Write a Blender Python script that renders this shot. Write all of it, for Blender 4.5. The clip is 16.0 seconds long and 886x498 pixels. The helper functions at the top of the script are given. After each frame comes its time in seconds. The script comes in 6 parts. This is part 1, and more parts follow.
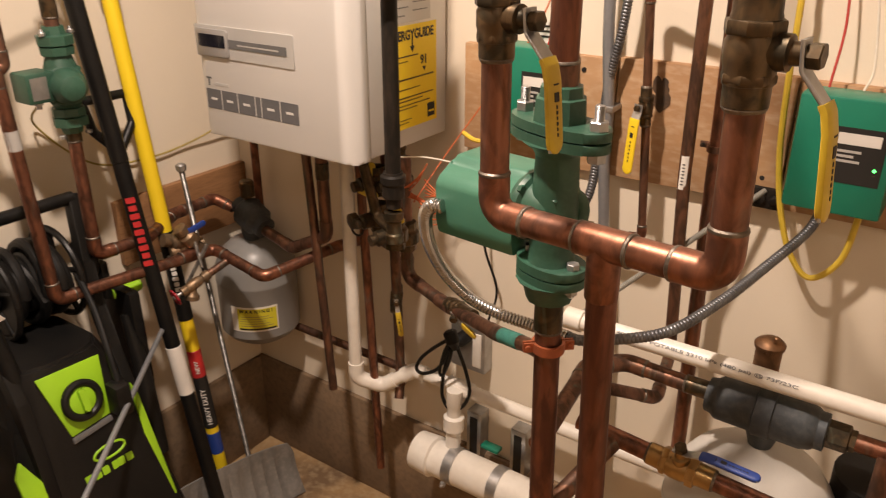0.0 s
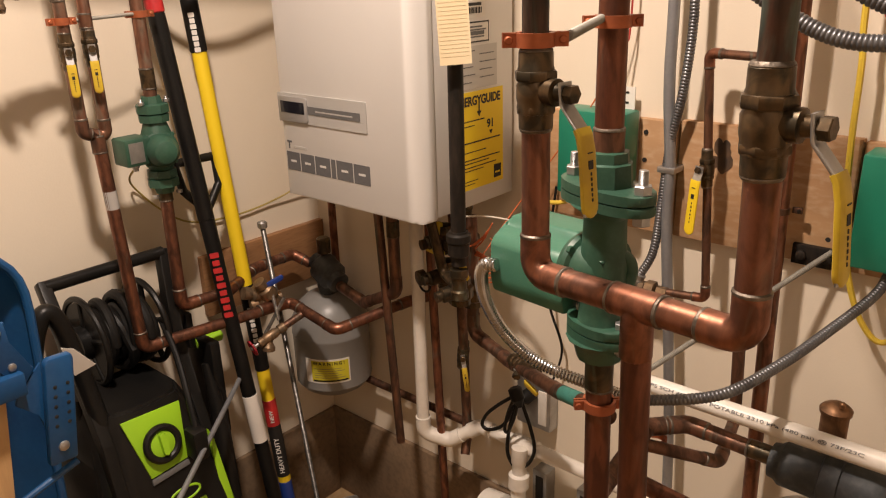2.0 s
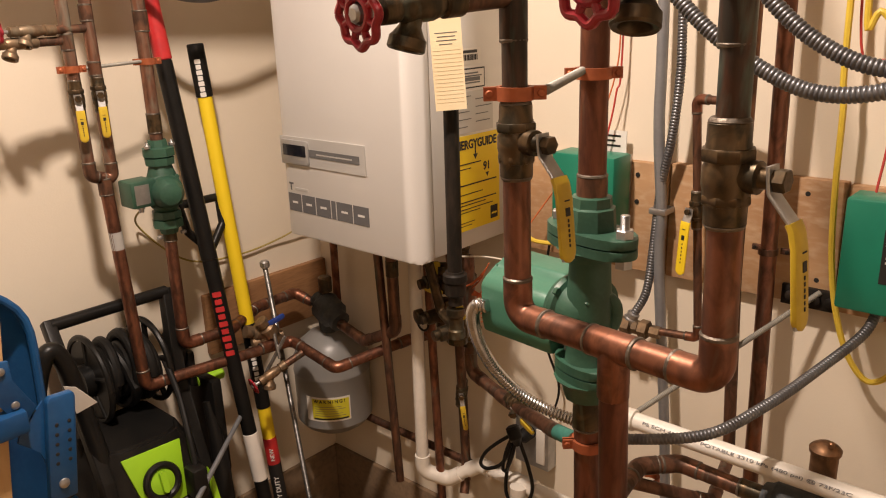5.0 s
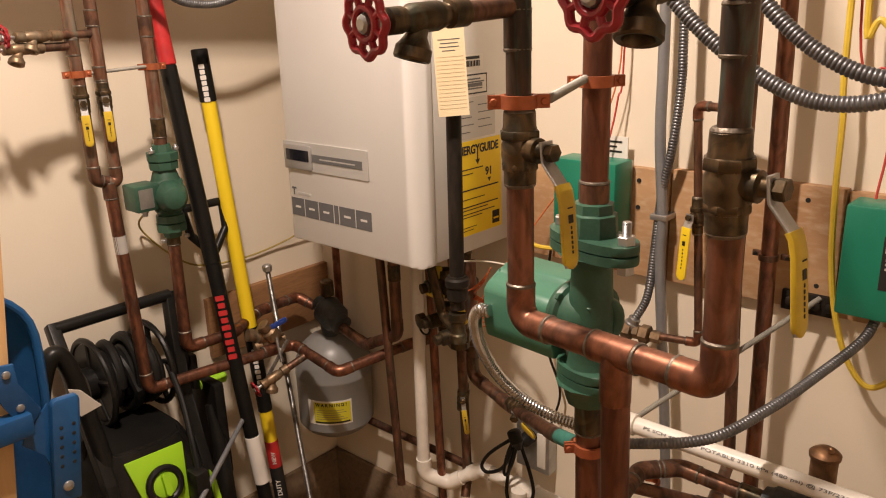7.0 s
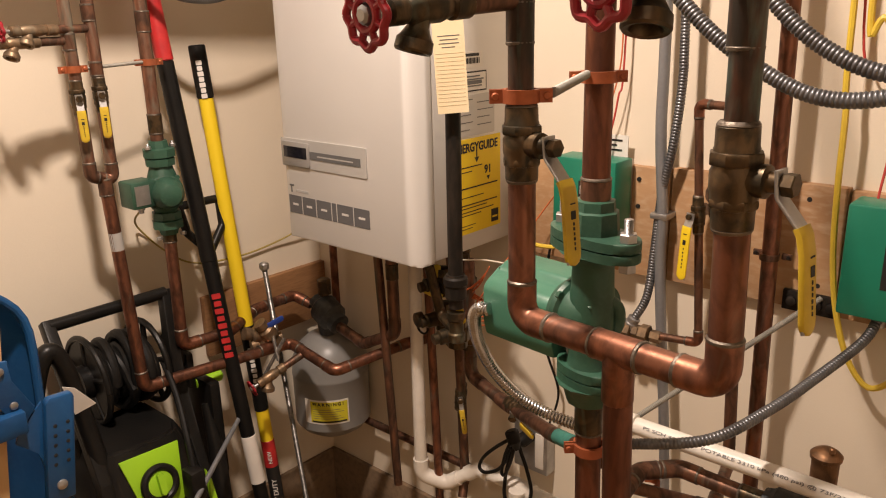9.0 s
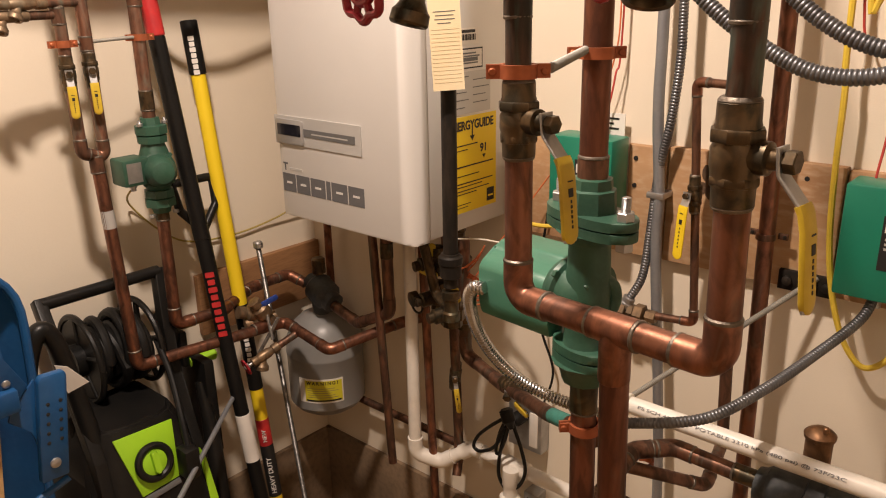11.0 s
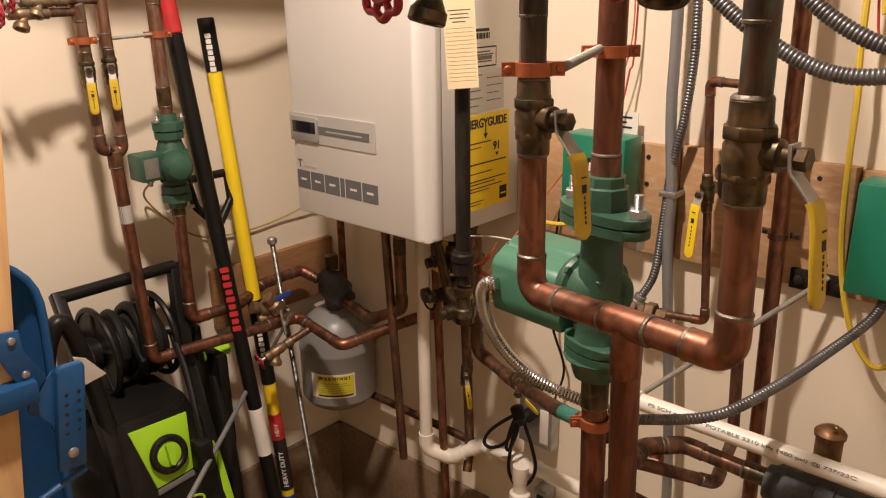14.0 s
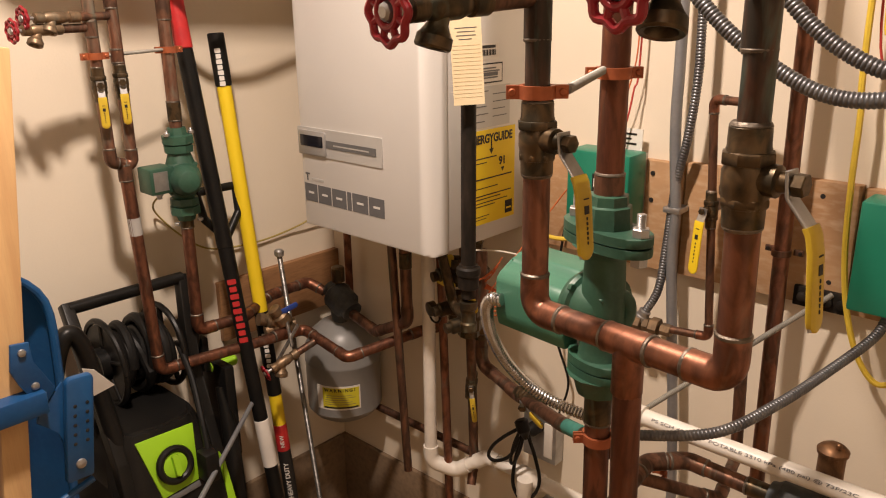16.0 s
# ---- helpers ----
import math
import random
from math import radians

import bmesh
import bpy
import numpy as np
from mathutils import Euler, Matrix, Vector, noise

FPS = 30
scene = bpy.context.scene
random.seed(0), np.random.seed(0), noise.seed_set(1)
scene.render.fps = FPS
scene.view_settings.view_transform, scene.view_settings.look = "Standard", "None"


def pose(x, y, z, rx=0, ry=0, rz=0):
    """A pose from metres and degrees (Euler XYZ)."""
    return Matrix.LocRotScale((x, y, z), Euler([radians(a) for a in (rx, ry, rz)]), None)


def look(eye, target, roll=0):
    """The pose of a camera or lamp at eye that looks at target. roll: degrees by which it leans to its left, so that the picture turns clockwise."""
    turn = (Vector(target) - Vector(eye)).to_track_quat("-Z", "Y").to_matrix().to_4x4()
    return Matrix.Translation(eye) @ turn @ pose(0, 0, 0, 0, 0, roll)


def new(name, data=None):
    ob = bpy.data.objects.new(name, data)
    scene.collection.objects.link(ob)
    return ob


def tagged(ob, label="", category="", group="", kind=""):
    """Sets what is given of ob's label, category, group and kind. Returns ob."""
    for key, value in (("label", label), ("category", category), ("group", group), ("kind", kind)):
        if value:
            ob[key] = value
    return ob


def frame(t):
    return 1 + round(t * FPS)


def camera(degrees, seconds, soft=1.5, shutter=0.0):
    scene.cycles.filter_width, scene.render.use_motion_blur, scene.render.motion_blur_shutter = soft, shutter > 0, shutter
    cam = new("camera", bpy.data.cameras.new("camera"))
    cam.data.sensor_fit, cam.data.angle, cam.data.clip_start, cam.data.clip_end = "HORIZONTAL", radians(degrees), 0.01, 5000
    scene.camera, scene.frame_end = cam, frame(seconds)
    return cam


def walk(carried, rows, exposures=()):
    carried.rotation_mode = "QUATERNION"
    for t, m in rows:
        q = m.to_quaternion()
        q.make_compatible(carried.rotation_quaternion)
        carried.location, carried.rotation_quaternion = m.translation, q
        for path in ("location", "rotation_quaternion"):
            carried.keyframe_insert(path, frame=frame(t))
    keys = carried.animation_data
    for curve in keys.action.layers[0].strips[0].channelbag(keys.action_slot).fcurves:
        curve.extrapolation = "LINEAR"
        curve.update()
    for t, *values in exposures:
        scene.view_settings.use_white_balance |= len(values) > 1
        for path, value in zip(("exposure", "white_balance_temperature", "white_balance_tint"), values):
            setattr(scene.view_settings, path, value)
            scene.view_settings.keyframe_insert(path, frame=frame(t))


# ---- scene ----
cam = camera(59.2, 16.0, 1.1, 0.35)
PATH = [
    (0, (1.65, -1.43, 1.694), (0.605, 0.066, 0.875), -0.0),
    (0.5, (1.691, -1.443, 1.704), (0.515, -0.021, 0.932), -0.9),
    (1, (1.695, -1.446, 1.702), (0.483, -0.042, 0.953), -1.3),
    (1.5, (1.701, -1.437, 1.706), (0.471, -0.035, 0.983), -1.6),
    (2, (1.706, -1.438, 1.713), (0.461, -0.029, 1.03), -1.7),
    (2.5, (1.711, -1.438, 1.715), (0.454, -0.021, 1.07), -1.7),
    (3, (1.722, -1.435, 1.713), (0.461, -0.023, 1.069), -1.8),
    (3.5, (1.734, -1.441, 1.726), (0.465, -0.032, 1.089), -2.3),
    (4, (1.739, -1.44, 1.727), (0.465, -0.026, 1.112), -2.3),
    (6.5, (1.744, -1.451, 1.734), (0.463, -0.032, 1.144), -1.5),
    (7, (1.745, -1.452, 1.735), (0.465, -0.031, 1.15), -1.7),
    (7.5, (1.746, -1.449, 1.738), (0.467, -0.025, 1.158), -1.7),
    (8, (1.744, -1.451, 1.735), (0.466, -0.026, 1.154), -1.5),
    (10.5, (1.727, -1.439, 1.723), (0.466, -0.013, 1.109), -1.3),
    (11, (1.729, -1.441, 1.723), (0.475, -0.018, 1.089), -1.1),
    (11.5, (1.732, -1.446, 1.725), (0.473, -0.027, 1.094), -1.2),
    (12, (1.735, -1.447, 1.729), (0.47, -0.028, 1.109), -1.2),
    (12.5, (1.736, -1.448, 1.73), (0.467, -0.028, 1.12), -1.2),
    (13, (1.737, -1.45, 1.73), (0.463, -0.032, 1.127), -1.4),
    (13.5, (1.739, -1.452, 1.731), (0.463, -0.036, 1.124), -1.4),
    (14, (1.735, -1.454, 1.723), (0.461, -0.05, 1.087), -0.9),
    (14.5, (1.728, -1.459, 1.72), (0.45, -0.07, 1.058), -0.5),
    (15, (1.736, -1.463, 1.731), (0.444, -0.078, 1.088), -0.8),
    (15.5, (1.74, -1.465, 1.734), (0.444, -0.075, 1.11), -0.7),
    (16, (1.743, -1.46, 1.736), (0.452, -0.061, 1.124), -0.7),
]
walk(cam, [(t, look(eye, target, roll)) for t, eye, target, roll in PATH],
     exposures=[(0, 0.22), (0.5, 0.16), (1, 0.1), (2, 0.0), (16, 0.0)])

# ---- light ----
world = bpy.data.worlds.new("world")
scene.world = world
world.use_nodes = True
world.node_tree.nodes["Background"].inputs[0].default_value = (1.0, 0.8, 0.6, 1)
world.node_tree.nodes["Background"].inputs[1].default_value = 0.02


LAMP = (0.92, -1.03, 2.70)
down_light = bpy.data.lights.new("downlight_light", "AREA")
down_light.shape, down_light.size, down_light.energy, down_light.color = "DISK", 0.10, 49.0, (1.0, 0.81, 0.68)
down_lamp = new("downlight_light", down_light)
down_lamp.location = LAMP
# added fill lamp behind the camera to lift the shade; no source seen there
far_light = bpy.data.lights.new("fill_panel_light", "AREA")
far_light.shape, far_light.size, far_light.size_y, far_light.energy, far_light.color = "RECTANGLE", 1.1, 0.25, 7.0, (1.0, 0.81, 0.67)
far_lamp = new("fill_panel_light", far_light)
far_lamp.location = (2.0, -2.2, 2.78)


# ---- materials ----
def mat(name, c1, c2=None, rough=0.5, metal=0.0, scale=8.0, bump=0.0, fine=120.0, c3=None, amount=0.35, coat=0.0, stretch=None, rvar=0.12, spec=0.5):
    m = bpy.data.materials.new(name)
    m.use_nodes = True
    nt = m.node_tree
    b = nt.nodes["Principled BSDF"]
    b.inputs["Roughness"].default_value = rough
    b.inputs["Metallic"].default_value = metal
    b.inputs["Coat Weight"].default_value = coat
    b.inputs["Specular IOR Level"].default_value = spec
    c2 = c2 or tuple(v * 0.82 for v in c1)
    co = nt.nodes.new("ShaderNodeTexCoord")
    vec = co.outputs["Object"]
    if stretch:
        mp = nt.nodes.new("ShaderNodeMapping")
        mp.inputs["Scale"].default_value = stretch
        nt.links.new(vec, mp.inputs[0])
        vec = mp.outputs[0]
    n1 = nt.nodes.new("ShaderNodeTexNoise")
    n1.inputs["Scale"].default_value, n1.inputs["Detail"].default_value = scale, 6
    n2 = nt.nodes.new("ShaderNodeTexNoise")
    n2.inputs["Scale"].default_value, n2.inputs["Detail"].default_value = fine, 4
    for n in (n1, n2):
        nt.links.new(vec, n.inputs["Vector"])
    r1 = nt.nodes.new("ShaderNodeValToRGB")
    r1.color_ramp.elements[0].position, r1.color_ramp.elements[1].position = 0.36, 0.66
    r1.color_ramp.elements[0].color, r1.color_ramp.elements[1].color = (*c1, 1), (*c2, 1)
    nt.links.new(n1.outputs[0], r1.inputs[0])
    mx = nt.nodes.new("ShaderNodeMix")
    mx.data_type = "RGBA"
    r2 = nt.nodes.new("ShaderNodeValToRGB")
    r2.color_ramp.elements[0].position, r2.color_ramp.elements[1].position = 0.45, 0.75
    r2.color_ramp.elements[0].color, r2.color_ramp.elements[1].color = (0, 0, 0, 1), (amount, amount, amount, 1)
    nt.links.new(n2.outputs[0], r2.inputs[0])
    nt.links.new(r2.outputs[0], mx.inputs[0])
    nt.links.new(r1.outputs[0], mx.inputs[6])
    mx.inputs[7].default_value = (*(c3 or tuple(v * 0.7 for v in c1)), 1)
    nt.links.new(mx.outputs[2], b.inputs["Base Color"])
    rr = nt.nodes.new("ShaderNodeMapRange")
    rr.inputs[3].default_value, rr.inputs[4].default_value = max(0.03, rough - rvar), min(1, rough + rvar)
    nt.links.new(n1.outputs[0], rr.inputs[0])
    nt.links.new(rr.outputs[0], b.inputs["Roughness"])
    if bump:
        bp = nt.nodes.new("ShaderNodeBump")
        bp.inputs["Strength"].default_value, bp.inputs["Distance"].default_value = bump, 0.002
        nt.links.new(n2.outputs[0], bp.inputs["Height"])
        nt.links.new(bp.outputs[0], b.inputs["Normal"])
    return m



def patina(name, bright, brown, dark, stain, rough=0.42, metal=0.8, stained=0.5, streak=0.35):
    """Handled copper or brass: metal browned in patches, dark spots, drips of pale green oxide."""
    m = bpy.data.materials.new(name)
    m.use_nodes = True
    nt = m.node_tree
    b = nt.nodes["Principled BSDF"]
    co = nt.nodes.new("ShaderNodeTexCoord").outputs["Object"]

    def noise(scale, stretch, detail=6.0, warp=0.0):
        mp = nt.nodes.new("ShaderNodeMapping")
        mp.inputs["Scale"].default_value = stretch
        nt.links.new(co, mp.inputs[0])
        n = nt.nodes.new("ShaderNodeTexNoise")
        n.inputs["Scale"].default_value, n.inputs["Detail"].default_value, n.inputs["Distortion"].default_value = scale, detail, warp
        nt.links.new(mp.outputs[0], n.inputs["Vector"])
        return n.outputs[0]

    def ramp(src, lo, hi, top=1.0):
        r = nt.nodes.new("ShaderNodeMapRange")
        r.inputs[1].default_value, r.inputs[2].default_value, r.inputs[4].default_value = lo, hi, top
        nt.links.new(src, r.inputs[0])
        return r.outputs[0]

    def blend(fac, a, c):
        x = nt.nodes.new("ShaderNodeMix")
        x.data_type = "RGBA"
        nt.links.new(fac, x.inputs[0])
        if isinstance(a, tuple):
            x.inputs[6].default_value = (*a, 1)
        else:
            nt.links.new(a, x.inputs[6])
        x.inputs[7].default_value = (*c, 1)
        return x.outputs[2]

    broad, spots = noise(42, (1, 1, streak), 5, 0.8), noise(85, (1, 1, 0.4), 6, 0.4)
    drips = noise(26, (1.3, 1.3, 0.28), 6, 1.2)
    col = blend(ramp(broad, 0.42, 0.60), bright, brown)
    col = blend(ramp(spots, 0.50, 0.75, 0.6), col, dark)
    green = ramp(drips, 0.60 - 0.1 * (stained > 0.6), 0.76, stained)
    col = blend(green, col, stain)
    nt.links.new(col, b.inputs["Base Color"])
    rr = nt.nodes.new("ShaderNodeMapRange")
    rr.inputs[1].default_value, rr.inputs[2].default_value, rr.inputs[3].default_value, rr.inputs[4].default_value = 0.3, 0.7, rough - 0.07, rough + 0.16
    nt.links.new(broad, rr.inputs[0])
    nt.links.new(rr.outputs[0], b.inputs["Roughness"])
    mm = nt.nodes.new("ShaderNodeMapRange")
    mm.inputs[3].default_value, mm.inputs[4].default_value = metal, metal * 0.35
    nt.links.new(green, mm.inputs[0])
    nt.links.new(mm.outputs[0], b.inputs["Metallic"])
    bp = nt.nodes.new("ShaderNodeBump")
    bp.inputs["Strength"].default_value, bp.inputs["Distance"].default_value = 0.14, 0.002
    nt.links.new(spots, bp.inputs["Height"])
    nt.links.new(bp.outputs[0], b.inputs["Normal"])
    return m


WALL = mat("painted_drywall", (0.79, 0.71, 0.58), (0.75, 0.66, 0.53), 0.75, scale=2.2, fine=260, bump=0.12, amount=0.05)
CONCRETE = mat("dirty_concrete", (0.27, 0.185, 0.112), (0.175, 0.118, 0.07), 0.9, scale=5, fine=60, bump=0.5, c3=(0.10, 0.07, 0.045), amount=0.5)
FLOOR = mat("dusty_floor", (0.46, 0.29, 0.13), (0.17, 0.105, 0.055), 0.9, scale=6, fine=45, bump=0.6, c3=(0.5, 0.38, 0.22), amount=0.5)
# browns for unseen surfaces, chosen to hold down bounced light and bright reflections
CEIL = mat("low_bounce_ceiling", (0.40, 0.29, 0.18), (0.30, 0.21, 0.13), 0.9, scale=3)
LOWBOUNCE = mat("low_bounce_wall", (0.38, 0.28, 0.17), (0.29, 0.20, 0.12), 0.85, scale=3, stretch=(6, 6, 0.6))
COPPER = patina("aged_copper", (0.275, 0.122, 0.077), (0.135, 0.064, 0.043), (0.065, 0.038, 0.029), (0.19, 0.18, 0.14), 0.38, 0.85, 0.5, 0.4)
COPPERL = patina("weathered_copper", (0.285, 0.140, 0.092), (0.155, 0.083, 0.057), (0.08, 0.05, 0.036), (0.21, 0.23, 0.18), 0.42, 0.8, 0.7, 0.3)
COPPERD = patina("tarnished_copper", (0.22, 0.112, 0.072), (0.105, 0.06, 0.042), (0.05, 0.035, 0.028), (0.10, 0.15, 0.115), 0.42, 0.8, 0.6)
# same copper as aged_copper, darkened to carry the shade on the pump pipes
COPPERSHADE = patina("shaded_copper", (0.215, 0.087, 0.053), (0.125, 0.052, 0.033), (0.065, 0.034, 0.025), (0.14, 0.14, 0.10), 0.40, 0.84, 0.35, 0.2)
COPPERX = patina("blackened_copper", (0.098, 0.052, 0.037), (0.042, 0.036, 0.029), (0.026, 0.023, 0.02), (0.085, 0.145, 0.12), 0.38, 0.72, 0.85, 0.2)
ELBOW = patina("copper_fitting", (0.30, 0.128, 0.078), (0.165, 0.074, 0.048), (0.08, 0.043, 0.031), (0.22, 0.20, 0.155), 0.36, 0.87, 0.5, 0.8)
SOLDER = mat("solder", (0.23, 0.20, 0.165), (0.10, 0.08, 0.062), 0.5, 0.8, scale=60, bump=0.5, fine=200)
BRASS = patina("aged_brass", (0.125, 0.085, 0.047), (0.052, 0.043, 0.028), (0.026, 0.023, 0.018), (0.12, 0.15, 0.11), 0.35, 0.8, 0.6, 0.8)
BRASSM = patina("dull_brass", (0.27, 0.18, 0.105), (0.17, 0.12, 0.075), (0.085, 0.065, 0.045), (0.26, 0.26, 0.20), 0.44, 0.7, 0.45, 0.8)
VENT = patina("brown_brass", (0.30, 0.165, 0.085), (0.18, 0.10, 0.055), (0.09, 0.055, 0.035), (0.2, 0.2, 0.14), 0.42, 0.8, 0.3, 0.5)
BRASSB = mat("bright_brass", (0.50, 0.33, 0.14), (0.30, 0.19, 0.08), 0.33, 0.92, scale=20, fine=110, bump=0.1)
GREEN = mat("green_enamel", (0.030, 0.092, 0.058), (0.018, 0.060, 0.038), 0.45, scale=14, fine=160, bump=0.15, c3=(0.05, 0.115, 0.08), amount=0.35)
GREENB = mat("green_pump_cover", (0.056, 0.18, 0.118), (0.044, 0.145, 0.095), 0.42, scale=8, fine=220, bump=0.12, amount=0.15)
GREENBOX = mat("green_plastic_box", (0.012, 0.20, 0.125), (0.010, 0.17, 0.105), 0.35, scale=8, fine=220, bump=0.06, amount=0.1)
WHITE = mat("white_steel_cover", (0.65, 0.635, 0.61), (0.62, 0.605, 0.58), 0.34, scale=3, fine=300, amount=0.05, coat=0.15)
PVC = mat("white_plastic_pipe", (0.78, 0.75, 0.69), (0.70, 0.65, 0.57), 0.4, scale=10, fine=80, amount=0.15)
GREYM = mat("galvanised_steel", (0.50, 0.50, 0.50), (0.36, 0.36, 0.36), 0.38, 0.85, scale=25, fine=150, bump=0.06)
EMT = mat("grey_conduit", (0.34, 0.35, 0.37), (0.26, 0.27, 0.29), 0.45, 0.6, scale=12, fine=150)
FLEX = mat("flexible_steel_conduit", (0.19, 0.195, 0.205), (0.11, 0.11, 0.118), 0.40, 0.7, scale=25, fine=150, bump=0.1)
FLEXB = mat("bright_steel_conduit", (0.60, 0.60, 0.60), (0.38, 0.38, 0.38), 0.24, 1.0, scale=25, fine=150)
IRON = mat("black_iron", (0.010, 0.009, 0.008), (0.022, 0.017, 0.013), 0.5, 0.0, scale=14, fine=90, bump=0.25, c3=(0.05, 0.036, 0.026), amount=0.45, spec=0.2, stretch=(1, 1, 0.3))
CAST = mat("dark_cast_iron", (0.050, 0.060, 0.068), (0.030, 0.034, 0.038), 0.55, 0.15, scale=12, fine=90, bump=0.3, c3=(0.12, 0.125, 0.12))
YELLOW = mat("yellow_vinyl", (0.62, 0.45, 0.03), (0.50, 0.34, 0.03), 0.45, scale=26, fine=90, amount=0.3, bump=0.05)
YLABEL = mat("yellow_paper", (0.84, 0.62, 0.015), (0.80, 0.58, 0.015), 0.55, scale=6, amount=0.05)
INK = mat("black_ink", (0.015, 0.014, 0.013), None, 0.6)
GREYINK = mat("grey_print", (0.12, 0.12, 0.125), None, 0.45)
BLACKP = mat("black_plastic", (0.006, 0.006, 0.006), (0.010, 0.009, 0.008), 0.38, scale=9, fine=250, bump=0.15, c3=(0.022, 0.020, 0.017), amount=0.25, spec=0.25)
RUBBER = mat("black_rubber", (0.006, 0.006, 0.006), (0.010, 0.009, 0.008), 0.5, scale=14, fine=140, bump=0.1, spec=0.22)
LIME = mat("lime_plastic", (0.33, 0.62, 0.02), (0.29, 0.56, 0.02), 0.4, scale=9, fine=220, bump=0.06, amount=0.1)
RED = mat("red_paint", (0.55, 0.03, 0.03), (0.38, 0.02, 0.025), 0.4, scale=25, fine=120, bump=0.15)
DKRED = mat("dark_red_enamel", (0.35, 0.015, 0.025), (0.22, 0.01, 0.02), 0.35, scale=25, fine=120, bump=0.1)
ORANGE = mat("copper_plated_clamp", (0.45, 0.13, 0.05), (0.32, 0.09, 0.04), 0.45, 0.45, scale=30, fine=120, bump=0.12)
TANK = mat("grey_tank_paint", (0.235, 0.232, 0.225), (0.20, 0.198, 0.19), 0.36, scale=7, fine=200, amount=0.1)
TANKLABEL = mat("green_yellow_label", (0.60, 0.55, 0.03), (0.56, 0.50, 0.03), 0.5, scale=6, amount=0.05)
TANKW = mat("pale_tank_paint", (0.60, 0.58, 0.54), (0.54, 0.52, 0.48), 0.45, scale=7, fine=200, amount=0.1)
BLUE = mat("blue_enamel", (0.010, 0.075, 0.21), (0.008, 0.05, 0.15), 0.33, scale=7, fine=90, bump=0.05, c3=(0.03, 0.11, 0.24), amount=0.25)
PLASTICBLUE = mat("blue_vinyl", (0.02, 0.06, 0.32), None, 0.45, scale=20)
PINE = mat("planed_pine", (0.62, 0.40, 0.19), (0.52, 0.31, 0.14), 0.55, scale=5, fine=60, stretch=(8, 8, 0.6), bump=0.1, amount=0.3)
PLY = mat("worn_plywood", (0.49, 0.295, 0.15), (0.34, 0.19, 0.092), 0.75, scale=3.4, fine=38, stretch=(1.0, 3, 2.6), bump=0.25, c3=(0.64, 0.51, 0.36), amount=0.36)
PLYD = mat("stained_board", (0.33, 0.17, 0.075), (0.24, 0.12, 0.05), 0.65, scale=5, fine=40, stretch=(8, 0.8, 6), bump=0.15, c3=(0.17, 0.08, 0.03), amount=0.5)
CHAR = mat("scorch", (0.05, 0.032, 0.02), (0.11, 0.062, 0.032), 0.9, scale=40)
STEEL = mat("galvanised_rod", (0.40, 0.39, 0.37), (0.20, 0.195, 0.19), 0.36, 0.8, scale=60, fine=260, bump=0.2, c3=(0.10, 0.10, 0.095), amount=0.6)
DULLZINC = mat("dull_zinc_rod", (0.34, 0.33, 0.29), (0.26, 0.25, 0.22), 0.6, 0.3, scale=30, fine=160, bump=0.2)
PAPER = mat("cream_card", (0.80, 0.68, 0.45), (0.76, 0.63, 0.40), 0.7, scale=9, amount=0.05)
PAPERW = mat("white_paper", (0.80, 0.77, 0.72), None, 0.6, scale=9, amount=0.04)
SILVER = mat("silver_label", (0.50, 0.49, 0.47), (0.46, 0.45, 0.43), 0.4, 0.2, scale=6, amount=0.05)
SHOVEL = mat("scuffed_grey_blade", (0.26, 0.26, 0.255), (0.19, 0.19, 0.185), 0.5, 0.2, scale=8, fine=70, bump=0.15, c3=(0.4, 0.38, 0.35), amount=0.4)
TEAL = mat("verdigris", (0.05, 0.22, 0.18), (0.04, 0.14, 0.11), 0.7, 0.1, scale=40, bump=0.3)
RULE = mat("tan_print", (0.50, 0.37, 0.20), None, 0.7)
ORWIRE = mat("orange_wire", (0.65, 0.16, 0.05), None, 0.5)
REDWIRE = mat("red_wire", (0.50, 0.05, 0.04), None, 0.5)
WIREW = mat("white_wire", (0.75, 0.7, 0.6), None, 0.5)
YWIRE = mat("yellow_cable", (0.75, 0.55, 0.06), (0.66, 0.47, 0.05), 0.45, scale=20)
YWIREP = mat("dull_yellow_wire", (0.40, 0.31, 0.08), None, 0.5)
SCREEN = mat("dark_display", (0.012, 0.012, 0.018), None, 0.12, coat=0.5)
MIRROR = mat("silver_trim", (0.42, 0.41, 0.40), (0.38, 0.37, 0.36), 0.35, 0.4, scale=4, amount=0.05)
DGREY = mat("dark_grey_trim", (0.13, 0.13, 0.13), None, 0.4)
LED = bpy.data.materials.new("green_led")
LED.use_nodes = True
LED.node_tree.nodes["Principled BSDF"].inputs["Base Color"].default_value = (0.05, 0.8, 0.1, 1)
LED.node_tree.nodes["Principled BSDF"].inputs["Emission Color"].default_value = (0.1, 1, 0.15, 1)
LED.node_tree.nodes["Principled BSDF"].inputs["Emission Strength"].default_value = 3


# ---- mesh helpers ----
V = Vector


def thing(name, at, label, category, group="", kind=""):
    ob = new(name)
    ob.empty_display_size = 0.05
    ob.location = at
    return tagged(ob, label, category, group, kind)


